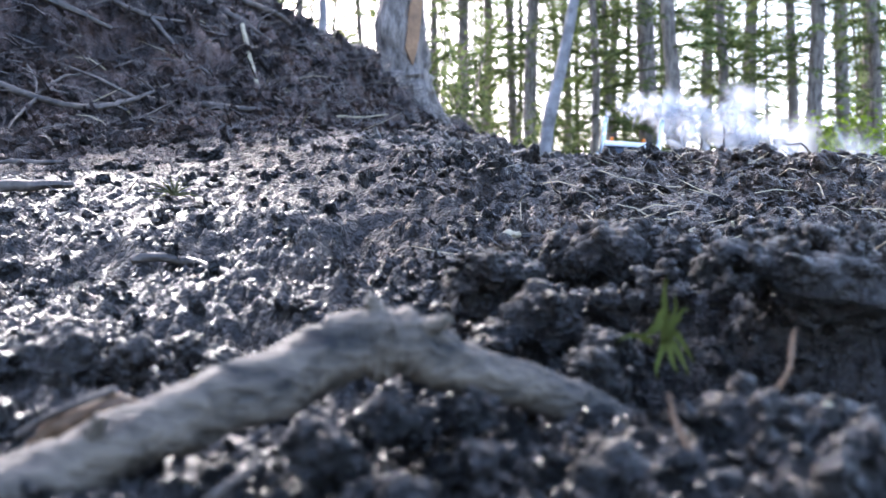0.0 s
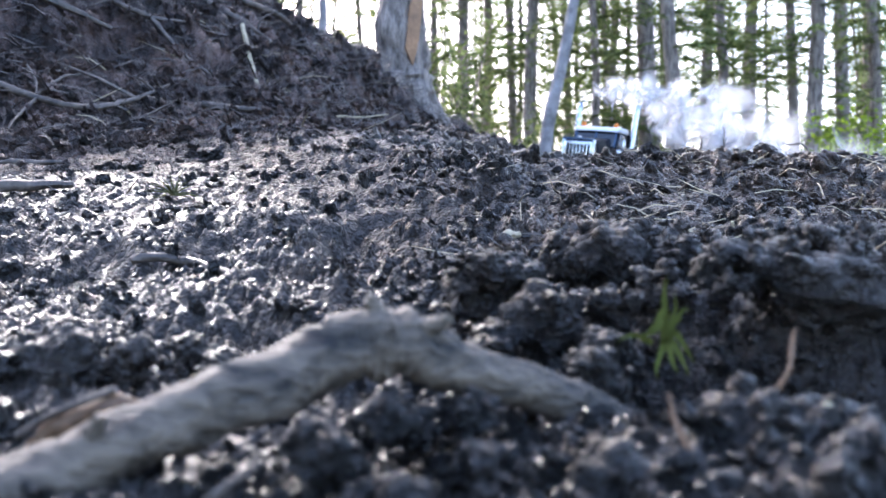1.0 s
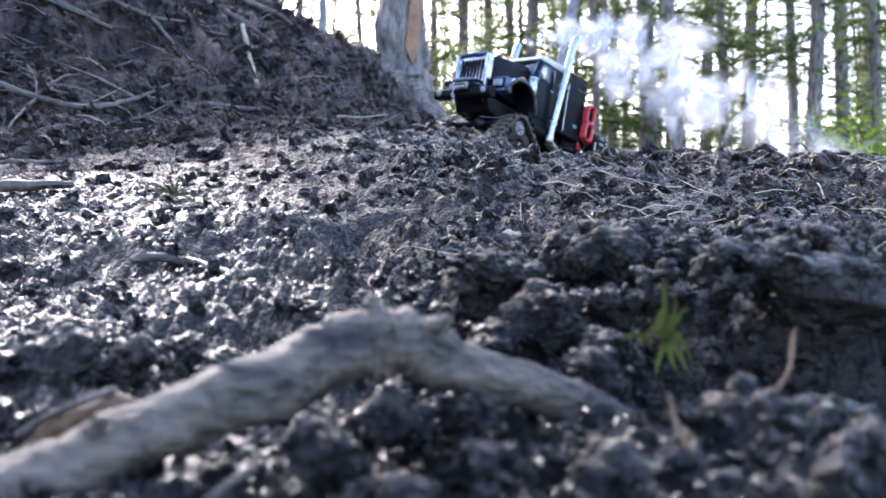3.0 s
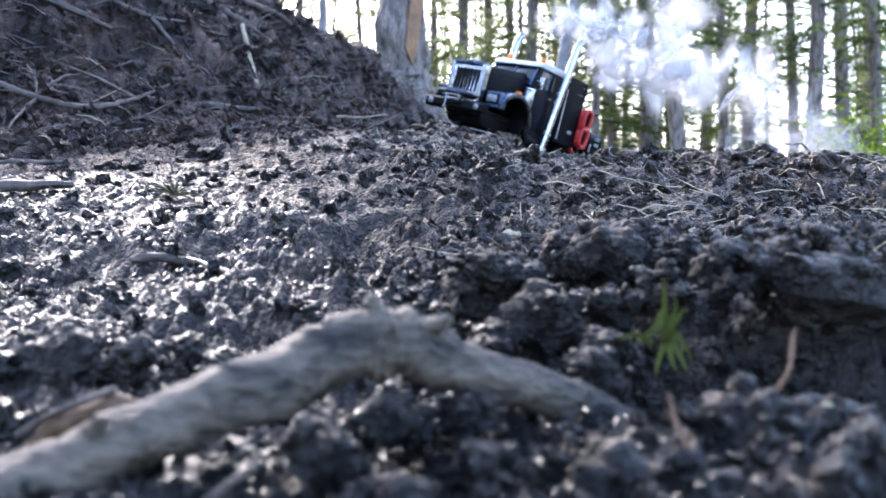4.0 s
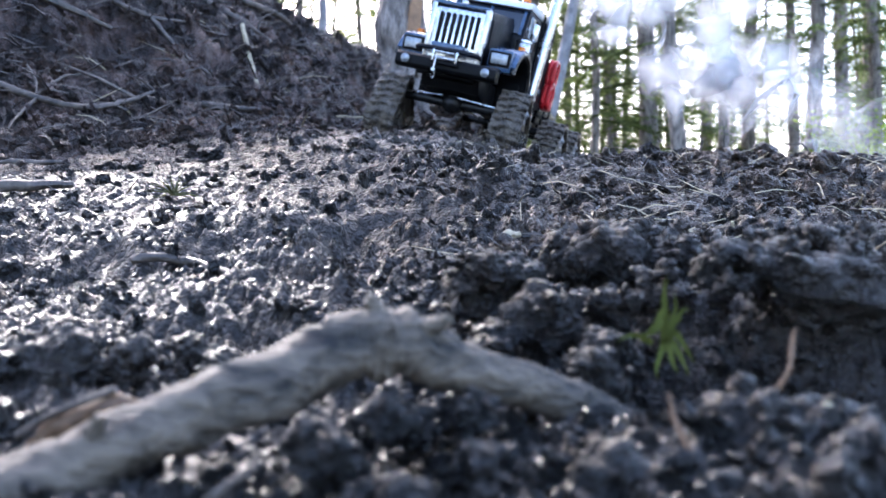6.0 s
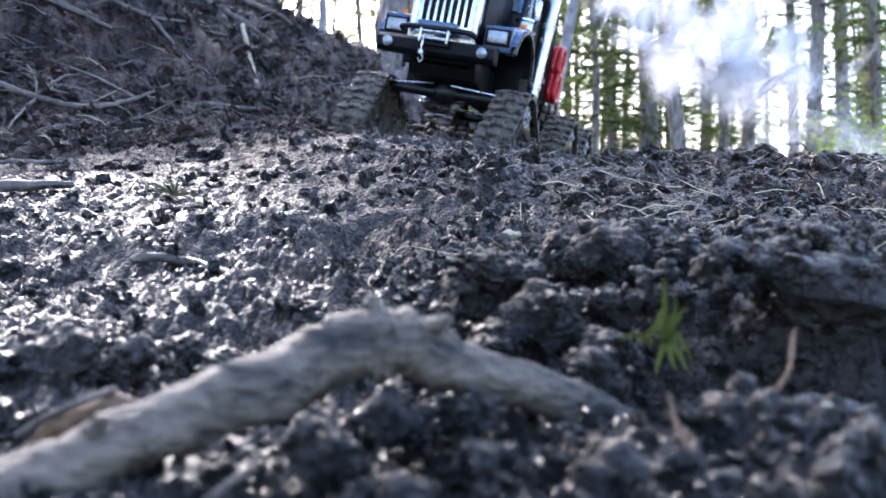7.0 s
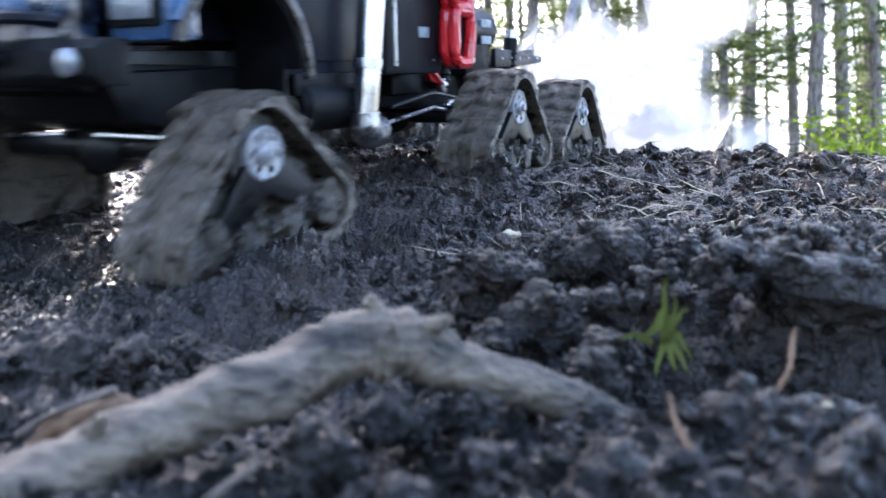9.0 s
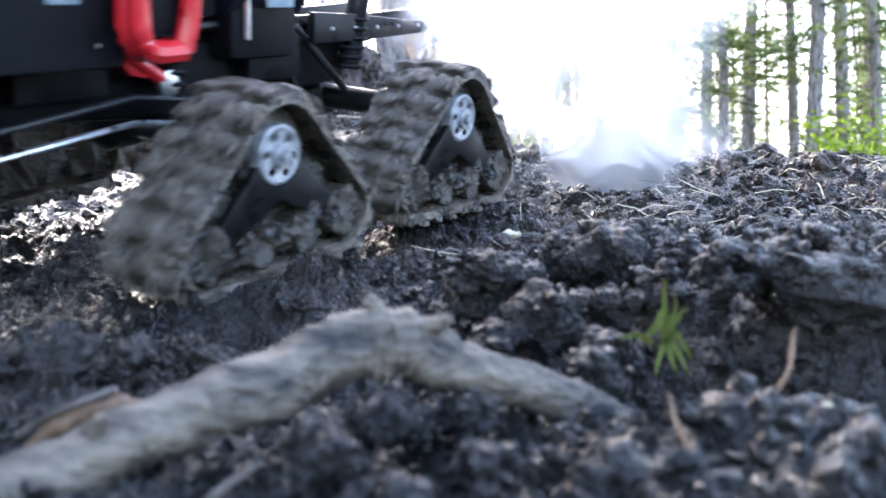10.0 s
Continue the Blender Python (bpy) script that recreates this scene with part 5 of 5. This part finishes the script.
def stream(seed, mat, reach, count):
    """The jet above a stack, bending over downwind and widening."""
    rg = np.random.default_rng(seed)
    f = rg.random(count) ** .8
    line = np.stack([reach * (f ** 1.5), .04 * f, .05 * np.sin(f * 2.6) + .012 * np.sin(f * 19)], 1)
    p = line + rg.normal(size=(count, 3)) * (.003 + .022 * f)[:, None]
    return tagged(flakes(p, .014 + .040 * f, seed, mat, "smoke_stream"), "thin stream of exhaust smoke leaving a stack", "smoke", "exhaust smoke", "stuff")


# the plume: each billow trails the truck by its lag in seconds
PUFFS = [(lag, puff(r, st, 40 + i, SMOKE if i < 3 else SMOKE_THIN, n)) for i, (lag, r, st, n) in enumerate(((.35, .09, 1.6, 19), (.7, .12, 1.6, 19), (1.15, .145, 1.6, 18), (1.7, .15, 1.5, 15), (2.3, .17, 1.5, 13), (3.0, .20, 1.4, 12), (3.9, .22, 1.3, 11)))]
STREAMS = [(s, stream(70 + s, SMOKE, .24, 36)) for s in (-1, 1)]


# ---- what moves ----
DRIVE = [(0.0, 0.730, 3.713, 0.202, -111.0, -3.4, -5.7), (0.4, 0.686, 3.654, 0.206, -111.0, -1.4, -4.0), (1.2, 0.587, 3.508, 0.235, -118.2, 1.7, -7.7), (1.5, 0.544, 3.424, 0.243, -121.7, 6.6, -8.6),
         (2.0, 0.462, 3.221, 0.274, -124.5, 6.9, -8.4), (2.5, 0.374, 2.996, 0.313, -131.5, 11.9, -0.7), (4.0, 0.285, 2.817, 0.302, -129.6, 6.8, -12.9), (4.7, 0.227, 2.699, 0.323, -123.1, 4.0, -20.4),
         (5.0, 0.189, 2.601, 0.326, -117.8, 2.0, -21.0), (5.5, 0.133, 2.379, 0.331, -107.7, -1.3, -17.5), (6.8, 0.100, 1.967, 0.300, -106.6, -0.5, -11.0), (7.5, 0.082, 1.792, 0.281, -110.6, -0.4, -11.0),
         (8.0, 0.044, 1.535, 0.249, -113.9, -0.8, -3.1), (8.3, 0.021, 1.381, 0.230, -115.8, -3.9, 0.1), (8.6, -0.011, 1.239, 0.206, -116.3, -6.4, 1.2), (9.0, -0.076, 1.010, 0.172, -117.5, -10.3, -4.1),
         (9.5, -0.170, 0.722, 0.133, -118.8, -8.8, -8.0), (10.0, -0.250, 0.592, 0.1078, -123.2, -12.5, -11.5)]


def truck_pose(row):
    t, x, y, z, yaw, pitch, roll = row
    return Matrix.Translation((x, y, z)) @ Matrix.Rotation(radians(yaw), 4, "Z") @ Matrix.Rotation(radians(-pitch), 4, "Y") @ Matrix.Rotation(radians(roll), 4, "X")


def drive_at(t):
    ts = [r[0] for r in DRIVE]
    return truck_pose([t] + [float(np.interp(t, ts, [r[i] for r in DRIVE])) for i in range(1, 7)])


def motions():
    walk(truck, [(r[0], truck_pose(r)) for r in DRIVE])
    # each track unit rides on the mud, within the reach of its springs
    steer = lambda t: float(np.interp(t, (0, 1, 2.5, 4.5, 5.5, 7, 8, 9, 10), (0, -6, -8, 14, 12, -4, -8, -4, 0)))
    turn = [0.0]
    times = [i * .1 for i in range(101)]
    for a, b in zip(times, times[1:]):
        turn.append(turn[-1] + (drive_at(b).translation - drive_at(a).translation).length / .036 * 57.3 * 1.15)
    # belt travel: as far as the sprocket's rim goes
    run = [a / 57.3 * .034 for a in turn]
    steps = [i / 15 for i in range(102)] + [i / 30 for i in range(204, 301)]
    for (k, s), u in TRACKS.items():
        rows = []
        for i in range(0, 101, 5):
            t = i * .1
            m = drive_at(t)
            p = m @ Vector((AXLES[k], s * .121, 0))
            f = m @ Vector((AXLES[k] + .06, s * .121, 0))
            b = m @ Vector((AXLES[k] - .06, s * .121, 0))
            low = float(np.interp(t, (9.4, 9.9), (-.022 if k == 0 else -.008, -.003)))
            high = float(np.interp(t, (4.0, 4.5, 5.5, 6.8), (.022, .05, .05, .022))) if (k, s) == (0, -1) else .022
            lift = max(low, min(.022, float(land(p.x, p.y)) - .006 - p.z)) + high - .022
            tilt = math.degrees(math.atan2((float(land(f.x, f.y)) - f.z) - (float(land(b.x, b.y)) - b.z), .12))
            rows.append((t, pose(AXLES[k], s * .121, lift, 0, -max(-16, min(16, tilt)), steer(t) if k == 0 else 0)))
        walk(u, rows)
        for c in u.children:
            if c.name.split(".")[0] in ("hub", "sprocket"):
                walk(c, [(t, pose(0, 0, .068, 0, a, 0)) for t, a in zip(times, turn)])
        # the tread runs round with the sprocket
        for k2, c in enumerate([c for c in u.children if c.name.startswith("tread_lug")]):
            walk(c, [(t, belt_pose(k2 / LUGS * BELT_LEN[-1] - float(np.interp(t, times, run)))) for t in steps])
    # smoke: a stream stays with each stack, puffs let go of it and drift downwind
    stack = lambda t, s: drive_at(t) @ Vector((.110, s * .106, .40))
    for s, ob in STREAMS:
        walk(ob, [(t, Matrix.Translation(stack(t, s))) for t in times[::2]])
    for i, (lag, ob) in enumerate(PUFFS):
        rows = []
        for t in times[::2]:
            age = lag + .05 * t + .12 * math.sin(i * 1.7 + t * .9)
            back = min(0, t - age)
            p = (stack(max(0, t - age), 1) + stack(max(0, t - age), -1)) / 2 + Vector((-.10, -.15, 0)) * back
            p = p + Vector((.05, .03, .02)) + Vector((float(np.interp(t, (0, 7, 9), (.30, .30, .18))), .0, -float(np.interp(t, (0, 6, 8, 9), (.075, .10, .18, .30))))) * age + Vector((0, 0, .02 * math.sin(i * 2 + 1.3 * t)))
            rows.append((t, Matrix.Translation(p) @ pose(0, 0, 0, 0, 8 * math.sin(i + t * .6), 5 * t)))
        walk(ob, rows)


motions()
